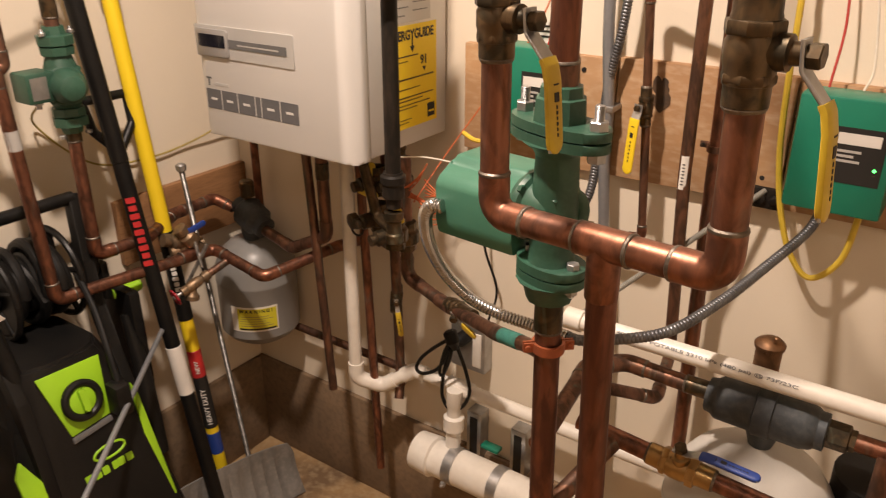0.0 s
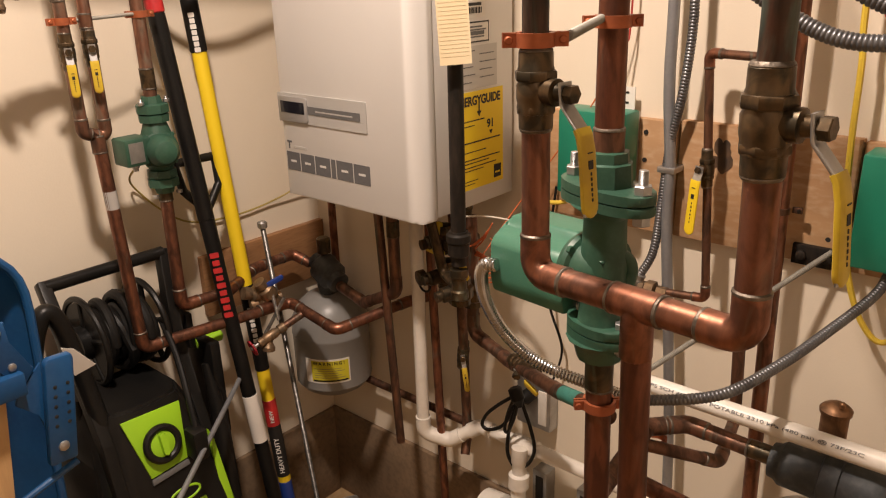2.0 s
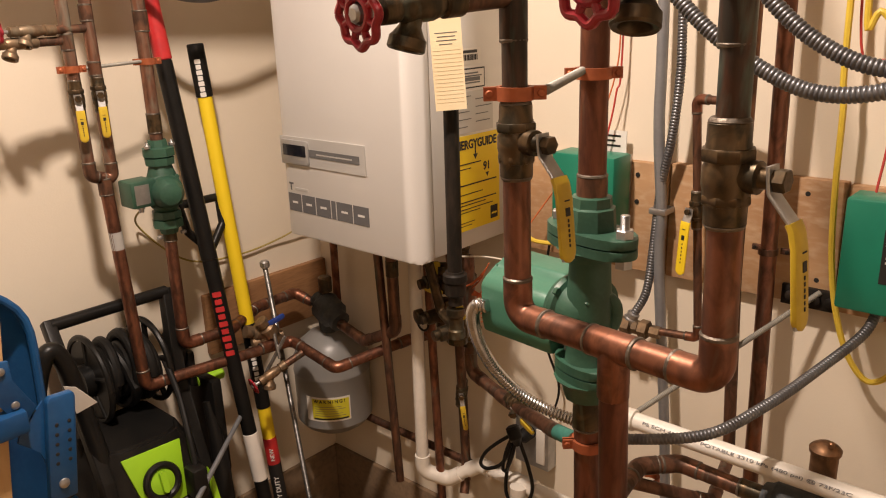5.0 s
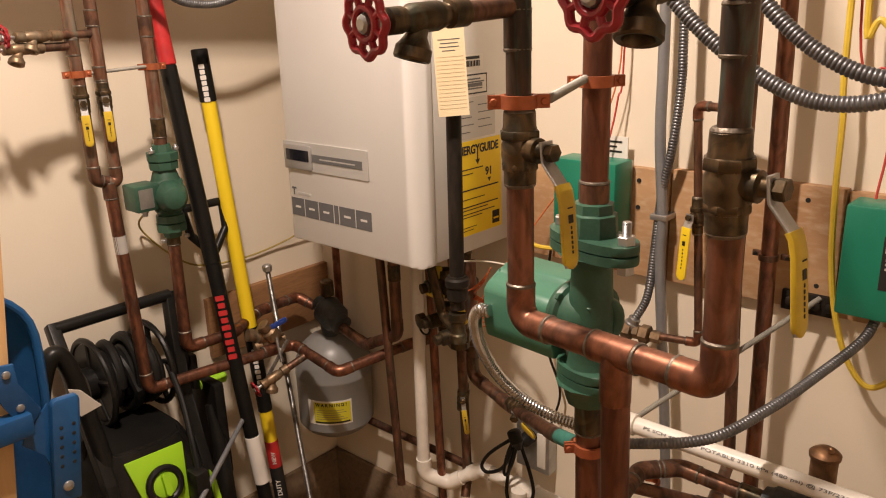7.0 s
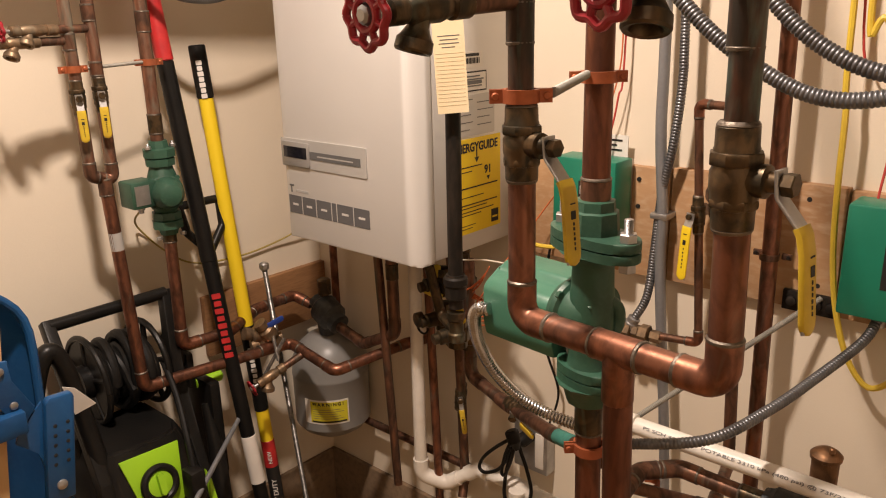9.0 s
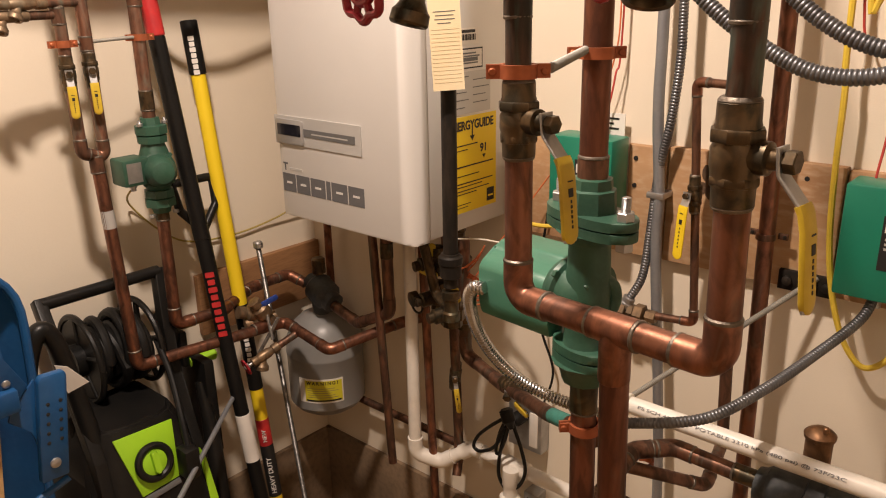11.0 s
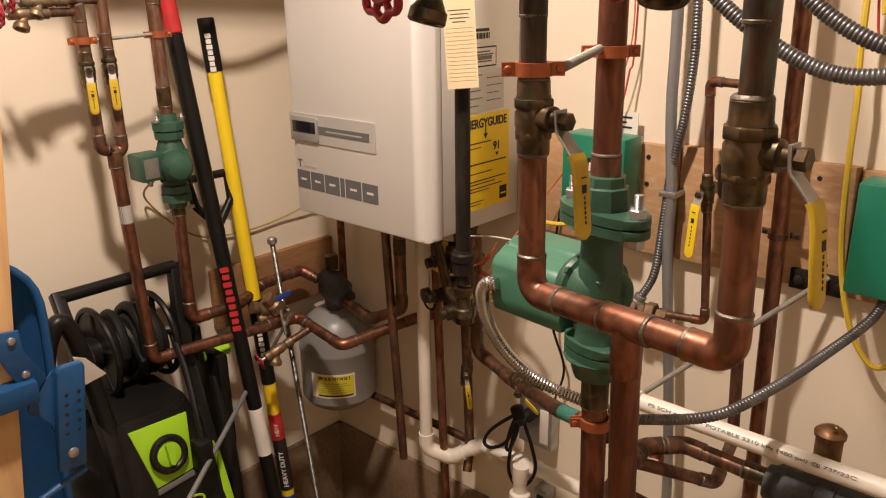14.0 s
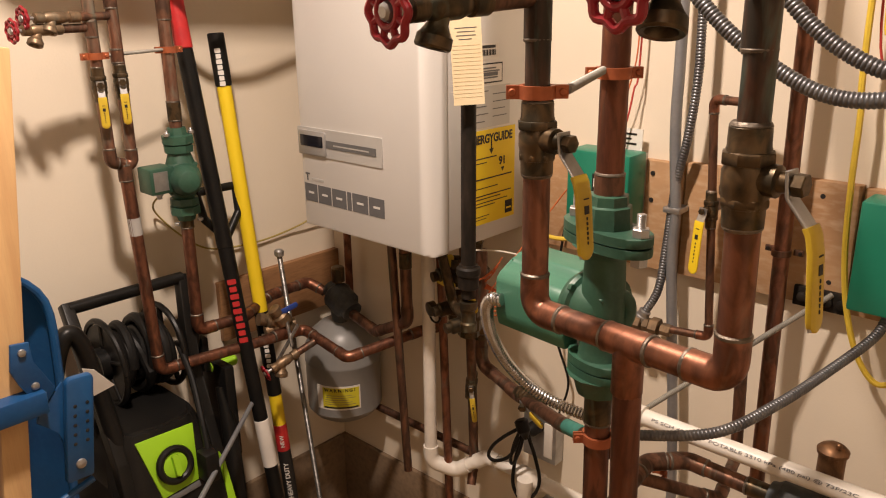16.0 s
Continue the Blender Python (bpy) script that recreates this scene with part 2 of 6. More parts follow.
def part(name, bm, material, parent=None, label="", smooth=True):
    bmesh.ops.recalc_face_normals(bm, faces=bm.faces)
    me = bpy.data.meshes.new(name)
    bm.to_mesh(me)
    bm.free()
    me.materials.append(material)
    if smooth:
        me.shade_smooth()
        me.set_sharp_from_angle(angle=radians(35))
    ob = new(name, me)
    if parent is not None:
        ob.parent = parent
        if parent.type == "EMPTY":
            ob.matrix_parent_inverse = Matrix.Translation(parent.location).inverted()
    if label:
        ob["label"] = label
    return ob


def solo(name, bm, material, label, category, group="", kind="", smooth=True):
    return tagged(part(name, bm, material, None, "", smooth), label, category, group, kind)


def basis(d):
    d = V(d).normalized()
    u = d.cross(V((0, 0, 1)))
    if u.length < 1e-3:
        u = V((1, 0, 0))
    u.normalize()
    return d, u, d.cross(u).normalized()


def box(bm, a, b, bev=0.0, m=None, seg=2):
    lo, hi = V(map(min, a, b)), V(map(max, a, b))
    r = bmesh.ops.create_cube(bm, size=1.0)
    vs = r["verts"]
    for v in vs:
        v.co = V(((lo[i] + hi[i]) / 2 + v.co[i] * (hi[i] - lo[i])) for i in range(3))
    if bev:
        es = {e for v in vs for e in v.link_edges}
        out = bmesh.ops.bevel(bm, geom=list(es), offset=bev, segments=seg, affect="EDGES", profile=0.5)
        vs = list({v for f in out["faces"] for v in f.verts} | {v for v in vs if v.is_valid})
    if m is not None:
        bmesh.ops.transform(bm, matrix=m, verts=[v for v in vs if v.is_valid])
    return bm


def slab(a, b, bev=0.0, m=None, seg=2):
    return box(bmesh.new(), a, b, bev, m, seg)


def lathe(bm, at, d, prof, seg=24):
    """prof: (along, radius) from bottom to top, closed with end caps."""
    d, u, w = basis(d)
    at = V(at)
    rings = []
    for s, r in prof:
        rings.append([bm.verts.new(at + d * s + (u * math.cos(k * math.tau / seg) + w * math.sin(k * math.tau / seg)) * max(r, 1e-4)) for k in range(seg)])
    for p, q in zip(rings, rings[1:]):
        for k in range(seg):
            bm.faces.new((p[k], p[(k + 1) % seg], q[(k + 1) % seg], q[k]))
    bm.faces.new(rings[0][::-1])
    bm.faces.new(rings[-1])
    return bm


def turned(at, d, prof, seg=24):
    return lathe(bmesh.new(), at, d, prof, seg)


def rod(bm, a, b, r, seg=16, r2=None):
    a, b = V(a), V(b)
    n = (b - a).length
    c = min(r * 0.12, n * 0.2)
    r2 = r if r2 is None else r2
    return lathe(bm, a, b - a, [(0, r - c), (c, r), (n - c, r2), (n, r2 - c)], seg)


def all_thread(a, b, r, pitch=0.0032):
    """A fully threaded rod."""
    a, b = V(a), V(b)
    n = (b - a).length
    prof, k = [], 0
    while k * pitch < n - pitch:
        prof += [(k * pitch, r * 0.84), ((k + 0.5) * pitch, r)]
        k += 1
    return lathe(bmesh.new(), a, b - a, prof + [(n, r * 0.84)], 10)


def rounded(pts, bend, steps=8):
    pts = [V(p) for p in pts]
    out = [pts[0]]
    for i in range(1, len(pts) - 1):
        p, q, s = pts[i - 1], pts[i], pts[i + 1]
        a, b = (p - q).normalized(), (s - q).normalized()
        ang = a.angle(b)
        if ang > math.pi - 0.02:
            out.append(q)
            continue
        t = min(bend / math.tan(ang / 2), (p - q).length * 0.49, (s - q).length * 0.49)
        rr = t * math.tan(ang / 2)
        mid = (a + b).normalized()
        c = q + mid * (rr / math.sin(ang / 2))
        v0, v1 = q + a * t - c, q + b * t - c
        for k in range(steps + 1):
            out.append(c + v0.slerp(v1, k / steps).normalized() * rr)
    out.append(pts[-1])
    return out


def sweep(bm, path, r, seg=16, cap=True):
    """r: a radius, or a list of radii along the path."""
    path = [V(p) for p in path]
    n = len(path)
    rad = r if isinstance(r, list) else [r] * n
    tan = [(path[min(i + 1, n - 1)] - path[max(i - 1, 0)]).normalized() for i in range(n)]
    _, u, _ = basis(tan[0])
    rings = []
    for i in range(n):
        u = (u - tan[i] * u.dot(tan[i])).normalized()
        w = tan[i].cross(u)
        rings.append([bm.verts.new(path[i] + (u * math.cos(k * math.tau / seg) + w * math.sin(k * math.tau / seg)) * rad[i]) for k in range(seg)])
    for p, q in zip(rings, rings[1:]):
        for k in range(seg):
            bm.faces.new((p[k], p[(k + 1) % seg], q[(k + 1) % seg], q[k]))
    if cap:
        bm.faces.new(rings[0][::-1])
        bm.faces.new(rings[-1])
    return bm


def tube(pts, r, bend=0.02, seg=16):
    return sweep(bmesh.new(), rounded(pts, bend), r, seg)


def spline(pts, n=10):
    pts = [V(p) for p in pts]
    ext = [pts[0] * 2 - pts[1]] + pts + [pts[-1] * 2 - pts[-2]]
    out = []
    for i in range(1, len(ext) - 2):
        a, b, c, d = ext[i - 1:i + 3]
        for k in range(n):
            t = k / n
            out.append(0.5 * (2 * b + (c - a) * t + (2 * a - 5 * b + 4 * c - d) * t * t + (3 * b - a - 3 * c + d) * t ** 3))
    out.append(pts[-1])
    return out


def resample(path, step):
    out, left = [path[0].copy()], step
    for a, b in zip(path, path[1:]):
        n = (b - a).length
        s = left
        while s < n:
            out.append(a.lerp(b, s / n))
            s += step
        left = s - n
    return out


def ridged(pts, r, pitch=0.006, depth=0.14, seg=14):
    path = resample(spline(pts, 24), pitch / 4)
    return sweep(bmesh.new(), path, [r * (1 - depth * (1, 0.25, 0, 0.25)[i % 4]) for i in range(len(path))], seg)


def plate(poly, at, ux, uy, thick, bev=0.0):
    """A flat shape given in its own plane, pushed out along ux x uy."""
    bm = bmesh.new()
    ux, uy, at = V(ux).normalized(), V(uy).normalized(), V(at)
    w = ux.cross(uy)
    bot = [bm.verts.new(at + ux * x + uy * y) for x, y in poly]
    top = [bm.verts.new(at + ux * x + uy * y + w * thick) for x, y in poly]
    bm.faces.new(bot[::-1])
    bm.faces.new(top)
    for k in range(len(poly)):
        j = (k + 1) % len(poly)
        bm.faces.new((bot[k], bot[j], top[j], top[k]))
    if bev:
        bmesh.ops.bevel(bm, geom=bm.edges[:], offset=bev, segments=2, affect="EDGES", profile=0.5)
    return bm


def rect(w, h, r=0.0, n=5):
    """Corner-rounded rectangle round the origin."""
    if not r:
        return [(-w / 2, -h / 2), (w / 2, -h / 2), (w / 2, h / 2), (-w / 2, h / 2)]
    out = []
    for cx, cy, a0 in ((w / 2 - r, -h / 2 + r, -90), (w / 2 - r, h / 2 - r, 0), (-w / 2 + r, h / 2 - r, 90), (-w / 2 + r, -h / 2 + r, 180)):
        for k in range(n + 1):
            a = radians(a0 + 90 * k / n)
            out.append((cx + r * math.cos(a), cy + r * math.sin(a)))
    return out


def oval(w, h, n=24):
    return [(w / 2 * math.cos(k * math.tau / n), h / 2 * math.sin(k * math.tau / n)) for k in range(n)]


def words(name, text, size, at, ux, uy, material, parent, thick=0.0006, center=False, squeeze=1.0, bold=0.0):
    cu = bpy.data.curves.new(name, "FONT")
    cu.body, cu.size, cu.extrude, cu.offset = text, size, thick / 2, bold
    cu.align_x = "CENTER" if center else "LEFT"
    ob = bpy.data.objects.new(name, cu)
    scene.collection.objects.link(ob)
    me = bpy.data.meshes.new_from_object(ob)
    bpy.data.objects.remove(ob)
    ux, uy = V(ux).normalized(), V(uy).normalized()
    w = ux.cross(uy)
    m = Matrix((ux * squeeze, uy, w)).transposed().to_4x4()
    m.translation = V(at) + w * thick / 2
    me.transform(m)
    me.materials.append(material)
    o = new(name, me)
    o.parent = parent
    if parent.type == "EMPTY":
        o.matrix_parent_inverse = Matrix.Translation(parent.location).inverted()
    return o


def bolt(at, d, r, length, parent, name="bolt", material=None):
    """A hexagonal nut on a short threaded end."""
    material = material or GREYM
    ob = part(name, turned(at, d, [(0, r * 0.95), (r * 0.1, r), (r * 0.9, r), (r * 1.0, r * 0.9)], 6), material, parent, "", False)
    if length:
        prof, s = [], 0.0
        while s < length:
            prof += [(s, r * 0.52), (s + 0.0006, r * 0.46)]
            s += 0.0013
        part("thread", turned(V(at) + V(d).normalized() * r, d, prof, 12), material, ob)
    return ob


# ---- pipework ----
def pipe_run(name, label, pts, r, material=COPPER, fitting=ELBOW, bend=None, joints=(), rings=True, category="copper pipe", group="", sleeve=1.10):
    bend = bend or r * 1.5
    root = thing(name, pts[-1] if pts[-1][2] < pts[0][2] else pts[0], label, category, group)
    part("tube", tube(pts, r, bend, 20), material, root)
    for i in range(1, len(pts) - 1):
        p, q, s = V(pts[i - 1]), V(pts[i]), V(pts[i + 1])
        a, b = (p - q).normalized(), (s - q).normalized()
        ang = a.angle(b)
        if ang > math.pi - 0.1:
            continue
        t = bend / math.tan(ang / 2)
        la, lb = min(t + r * 1.5, (p - q).length * 0.8), min(t + r * 1.5, (s - q).length * 0.8)
        el = part("elbow", sweep(bmesh.new(), rounded([q + a * la, q, q + b * lb], bend), r * sleeve, 20), fitting, root)
        if rings:
            for d, l in ((a, la), (b, lb)):
                part("solder_joint", turned(q + d * (l - 0.001), d, [(0, r * sleeve), (0.0012, r * (sleeve + 0.035)), (0.003, r * (sleeve + 0.02)), (0.0045, r * 1.0)], 20), SOLDER, el)
    for at, d, half, *more in joints:
        coupling(root, at, d, r, half, more[0] if more else fitting, rings)
    return root


def coupling(root, at, d, r, half, material=ELBOW, rings=True):
    d = V(d).normalized()
    c = part("coupling", turned(V(at) - d * half, d, [(0, r * 1.02), (0.001, r * 1.1), (2 * half - 0.001, r * 1.1), (2 * half, r * 1.02)], 20), material, root)
    if rings:
        for s in (1, -1):
            part("solder_joint", turned(V(at) + d * s * (half - 0.0005), d * s, [(0, r * 1.1), (0.001, r * 1.135), (0.003, r * 1.10), (0.004, r)], 20), SOLDER, c)
    return c


def ball_valve(at, d, side, r, lever, label, grip=YELLOW, body=BRASS, half=0.05, reach=2.5, jog=0.02, wide=0.022, length=0.11, name="ball_valve", group="", fat=1.62):
    """d: along the pipe; side: the way the stem points; lever: the way the handle points."""
    at, d, side, lever = V(at), V(d).normalized(), V(side).normalized(), V(lever).normalized()
    root = thing(name, at, label, "valve", group)
    h = half
    barrel = part("body", turned(at - d * h, d, [(0, r * 1.08), (0.001, r * 1.17), (h * 0.40, r * 1.19), (h * 0.41, r * 1.28), (h * 0.58, r * 1.30), (h * 0.68, r * fat * 0.92), (h * 0.80, r * fat * 0.97), (h * 1.14, r * fat * 0.97), (h * 1.22, r * fat * 0.88), (h * 1.56, r * 1.24), (h * 1.6, r * 1.19), (2 * h - 0.001, r * 1.17), (2 * h, r * 1.08)], 28), body, root)
    for s0, s1, kk in ((0.42, 0.62, 0.98), (1.24, 1.52, 1.06)):
        rr = r * fat * kk
        part("hex_collar", turned(at + d * h * (s0 - 1), d, [(0, rr * 0.8), (0.0008, rr * 0.97), (0.002, rr), (h * (s1 - s0) - 0.002, rr), (h * (s1 - s0) - 0.0008, rr * 0.97), (h * (s1 - s0), rr * 0.8)], 8), body, barrel)
    for s in (1, -1):
        part("solder_joint", turned(at + d * s * (h - 0.0005), d * s, [(0, r * 1.15), (0.001, r * 1.16), (0.003, r * 1.08), (0.004, r)], 20), SOLDER, barrel)
    k = r / 0.0143
    stem = part("stem", turned(at, side, [(0, r * 0.95), (r * (reach - 0.7), r * 0.92), (r * (reach - 0.6), r * 0.62), (r * reach + 0.003, r * 0.5)], 14), body, root)
    b = at + side * (r * reach)
    bolt(b + side * 0.0025 * k, side, 0.0095 * k, 0, root, "handle_nut", BRASS)
    across = side.cross(lever).normalized()
    path = [b - lever * 0.011 * k, b + lever * 0.010 * k, b + lever * 0.034 * k + side * jog, b + lever * 0.05 * k + side * jog * 1.1, b + lever * length + side * jog * 1.1]

    def strap(pts, w, th, soft=False):
        bm = bmesh.new()
        pts = rounded(pts, 0.008 * k, 4)
        rings = []
        if soft:
            end = pts[-1]
            back = (pts[-2] - end).normalized()
            pts = pts[:-1] + [end + back * w * q for q in (0.5, 0.3, 0.14, 0.04, 0.0)]
            full = len(pts) - 5
            for i, p in enumerate(pts):
                t = (pts[min(i + 1, len(pts) - 1)] - pts[max(i - 1, 0)]).normalized()
                nrm = t.cross(across).normalized()
                s = 1 if i < full else (1, 0.92, 0.70, 0.42, 0.15)[i - full]
                ring = []
                for j in range(14):
                    a = j * math.tau / 14
                    cx, cy = math.cos(a), math.sin(a)
                    ring.append(bm.verts.new(p + across * (math.copysign(abs(cx) ** 0.55, cx) * w / 2 * s) + nrm * (math.copysign(abs(cy) ** 0.7, cy) * th / 2 * (0.5 + 0.5 * s))))
                rings.append(ring)
            for p, q in zip(rings, rings[1:]):
                for j in range(14):
                    bm.faces.new((p[j], p[(j + 1) % 14], q[(j + 1) % 14], q[j]))
            bm.faces.new(rings[0][::-1])
            bm.faces.new(rings[-1])
            return bm
        for i, p in enumerate(pts):
            t = (pts[min(i + 1, len(pts) - 1)] - pts[max(i - 1, 0)]).normalized()
            nrm = t.cross(across).normalized()
            c = min(w, th) * 0.3
            rings.append([bm.verts.new(p + across * x + nrm * y) for x, y in ((w / 2, th / 2 - c), (w / 2 - c, th / 2), (-w / 2 + c, th / 2), (-w / 2, th / 2 - c), (-w / 2, -th / 2 + c), (-w / 2 + c, -th / 2), (w / 2 - c, -th / 2), (w / 2, -th / 2 + c))])
        for p, q in zip(rings, rings[1:]):
            for j in range(8):
                bm.faces.new((p[j], p[(j + 1) % 8], q[(j + 1) % 8], q[j]))
        bm.faces.new(rings[0][::-1])
        bm.faces.new(rings[-1])
        return bm

    lev = part("lever", strap(path, wide * 0.8, 0.003 * k), GREYM, root, "zinc-plated steel lever")
    gp = [b + lever * 0.030 * k + side * jog * 0.85, path[2] + lever * 0.002, path[3], path[4] + lever * 0.002]
    g = part("grip", strap(gp, wide * 0.96, 0.0078 * k, True), grip, lev, "dipped vinyl grip")
    mid = path[3].lerp(path[4], 0.45) + side * 0.0032 * k
    for j in range(8):
        p = path[3].lerp(path[4], (0.02, 0.2, 0.34, 0.42, 0.5, 0.58, 0.66, 0.74)[j]) + side * 0.0039 * k
        part("print_bar", plate(rect(wide * (0.34, 0.30, 0.09, 0.11, 0.09, 0.11, 0.08, 0.09)[j], length * (0.012, 0.075, 0.03, 0.03, 0.03, 0.03, 0.03, 0.03)[j], 0.0006), p, across if across.cross(lever).dot(side) > 0 else -across, lever, 0.0005), INK, g)
    return root


def hand_wheel(at, d, r, root, material):
    """A lobed, spoked wheel facing d."""
    d, u, w = basis(d)
    at = V(at)
    ring = []
    n = 60
    for k in range(n + 1):
        a = k * math.tau / n
        rr = r * (1 + 0.075 * math.cos(8 * a))
        ring.append(at + (u * math.cos(a) + w * math.sin(a)) * rr)
    wheel = part("hand_wheel", sweep(bmesh.new(), ring, r * 0.15, 10), material, root, "lobed red cast hand wheel")
    inner = [at + (u * math.cos(k * math.tau / 24) + w * math.sin(k * math.tau / 24)) * r * 0.52 for k in range(25)]
    part("inner_ring", sweep(bmesh.new(), inner, r * 0.15, 10), material, wheel)
    for k in range(8):
        a = (k + 0.5) * math.tau / 8
        q = u * math.cos(a) + w * math.sin(a)
        part("spoke", rod(bmesh.new(), at + q * r * 0.45, at + q * r * 0.98, r * 0.13, 8), material, wheel)
    part("wheel_nut", turned(at - d * 0.008, d, [(0, r * 0.42), (0.006, r * 0.42), (0.008, r * 0.34), (0.012, r * 0.32), (0.014, r * 0.2)], 8), GREYM, wheel)


def drain_valve(start, end, r, spout_way, label, wheel_r=0.023, material=BRASS, group=""):
    """A hose-end valve: pipe stub from start, body, bent spout and a red wheel at end."""
    a, b = V(start), V(end)
    d = (b - a).normalized()
    n = (b - a).length
    root = thing("drain_valve", b, label, "valve", group)
    part("stub", rod(bmesh.new(), a, a + d * n * 0.45, r, 16), COPPERD, root)
    part("body", turned(a + d * n * 0.38, d, [(0, r * 1.1), (0.002, r * 1.3), (n * 0.12, r * 1.3), (n * 0.13, r * 1.0), (n * 0.2, r * 1.35), (n * 0.36, r * 1.35), (n * 0.40, r * 1.05), (n * 0.42, r * 1.2), (n * 0.5, r * 1.2), (n * 0.51, r * 0.8)], 18), material, root)
    part("stem", rod(bmesh.new(), a + d * n * 0.85, b, r * 0.42, 12), GREYM, root)
    s = V(spout_way).normalized()
    p = a + d * n * 0.68
    q = p + (s * 0.9 + d * 0.35).normalized() * r * 4.0
    part("spout", turned(p, q - p, [(0, r * 1.0), (r * 1.6, r * 1.0), (r * 2.4, r * 1.45), (r * 2.7, r * 1.7), (r * 3.6, r * 1.75), (r * 3.8, r * 1.6), (r * 3.7, r * 1.2), (r * 3.0, r * 1.0)], 20), material, root)
    hand_wheel(b, d, wheel_r, root, DKRED)
    return root


def split_clamp(at, r, way, label):
    """A two-piece pipe clamp round an upright pipe with ears along way."""
    at, way = V(at), V(way).normalized()
    root = thing("pipe_clamp", at, label, "clamp", "pipe clamps")
    for s in (1, -1):
        n = V((0, 0, 1)).cross(way) * s
        bm = bmesh.new()
        prof = [(-r * 1.0 - 0.017, 0.0015), (-r - 0.004, 0.0015)] + [((r + 0.001) * math.cos(a), max((r + 0.001) * math.sin(a), 0.0015)) for a in [math.pi - k * math.pi / 12 for k in range(13)]] + [(r + 0.004, 0.0015), (r + 0.017, 0.0015)]
        outer = [(x * (1 if abs(x) > r + 0.003 else (r + 0.0045) / (r + 0.001)), y + (0.003 if abs(x) > r + 0.003 else y * 0.2 + 0.001)) for x, y in prof]
        rings = []
        for z in (-0.0068, 0.0068):
            rings.append([[bm.verts.new(at + way * x + n * y + V((0, 0, z))) for x, y in q] for q in (prof, outer)])
        (i0, o0), (i1, o1) = rings
        for k in range(len(prof) - 1):
            bm.faces.new((o0[k], o0[k + 1], o1[k + 1], o1[k]))
            bm.faces.new((i0[k], i1[k], i1[k + 1], i0[k + 1]))
            bm.faces.new((i0[k], i0[k + 1], o0[k + 1], o0[k]))
            bm.faces.new((i1[k], o1[k], o1[k + 1], i1[k + 1]))
        bm.faces.new((i0[0], o0[0], o1[0], i1[0]))
        bm.faces.new((i0[-1], i1[-1], o1[-1], o0[-1]))
        part("clamp_half", bm, ORANGE, root)
    for s in (1, -1):
        n = V((0, 0, 1)).cross(way)
        p = at + way * s * (r + 0.0115)
        part("screw", turned(p - n * 0.007, n, [(0, 0.003), (0.001, 0.0042), (0.013, 0.0042), (0.014, 0.003)], 10), ORANGE, root)
    return root

# ---- room ----
FZ, CZ = 0.05, 2.85
X0, X1, Y0, Y1 = -0.06, 2.7, -2.7, 0.0
solo("floor", slab((X0 - 0.1, Y0 - 0.1, FZ - 0.1), (X1 + 0.1, Y1 + 0.1, FZ)), FLOOR, "dusty brown concrete floor with dirt patches", "floor", kind="structure")
solo("ceiling", slab((X0 - 0.1, Y0 - 0.1, CZ), (X1 + 0.1, Y1 + 0.1, CZ + 0.1)), CEIL, "unseen ceiling, brown to keep bounced light low", "ceiling", kind="structure")
solo("wall_north", slab((X0 - 0.1, Y1, FZ), (X1 + 0.1, Y1 + 0.1, CZ)), WALL, "cream painted drywall behind the heater", "wall", kind="structure")
solo("wall_west", slab((X0 - 0.1, Y0 - 0.1, FZ), (X0, Y1, CZ)), WALL, "cream painted drywall behind the tools", "wall", kind="structure")
# unseen walls: brown south cuts reflections, cream east bounces light to the west
solo("wall_south", slab((X0, Y0 - 0.1, FZ), (X1, Y0, CZ)), LOWBOUNCE, "unseen wall, brown to keep bounced light low", "wall", kind="structure")
solo("wall_east", slab((X1, Y0 - 0.1, FZ), (X1 + 0.1, Y1, CZ)), WALL, "unseen wall, cream to bounce light at the west wall", "wall", kind="structure")
SK = 0.365
solo("foundation_north", slab((X0, -0.016, FZ), (X1, 0, SK), 0.004), CONCRETE, "stained bare concrete foundation ledge", "foundation", kind="structure")
solo("foundation_west", slab((X0, Y0, FZ), (X0 + 0.016, -0.016, SK), 0.004), CONCRETE, "stained bare concrete foundation ledge", "foundation", kind="structure")
root = thing("downlight", (LAMP[0], LAMP[1], CZ), "small white downlight hanging from the ceiling", "lamp")
part("stem", turned((LAMP[0], LAMP[1], CZ), (0, 0, -1), [(0, 0.05), (0.015, 0.05), (0.025, 0.014), (0.15, 0.014)]), PAPERW, root)
part("shade", turned((LAMP[0], LAMP[1], LAMP[2] + 0.004), (0, 0, 1), [(0, 0.055), (0.002, 0.06), (0.03, 0.05), (0.045, 0.02), (0.05, 0.014)]), PAPERW, root)
# white tray invented to carry the added fill lamp
pl = thing("fill_fitting", (2.0, -2.2, CZ), "added white ceiling fitting for the unseen fill light", "lamp")
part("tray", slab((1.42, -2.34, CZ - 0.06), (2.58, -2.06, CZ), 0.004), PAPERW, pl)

# backing boards on the north wall
backs = thing("backing_board", (0.72, 0, 1.19), "worn plywood backing boards with knots, screwed to wall", "board")
for x0, x1, z0, z1, dy in ((0.722, 1.068, 1.188, 1.417, 0.019), (1.072, 1.392, 1.190, 1.422, 0.021), (1.396, 1.95, 1.188, 1.419, 0.019)):
    part("board", slab((x0, -dy, z0), (x1, 0, z1), 0.0015), PLY, backs)
for x, z in ((1.0, 1.391), (1.0, 1.335), (1.215, 1.3), (1.33, 1.395), (0.99, 1.225), (1.36, 1.24)):
    part("screw_head", turned((x, -0.0185, z), (0, -1, 0), [(0, 0.005), (0.003, 0.0045)], 12), INK, backs)
rnd = random.Random(4)
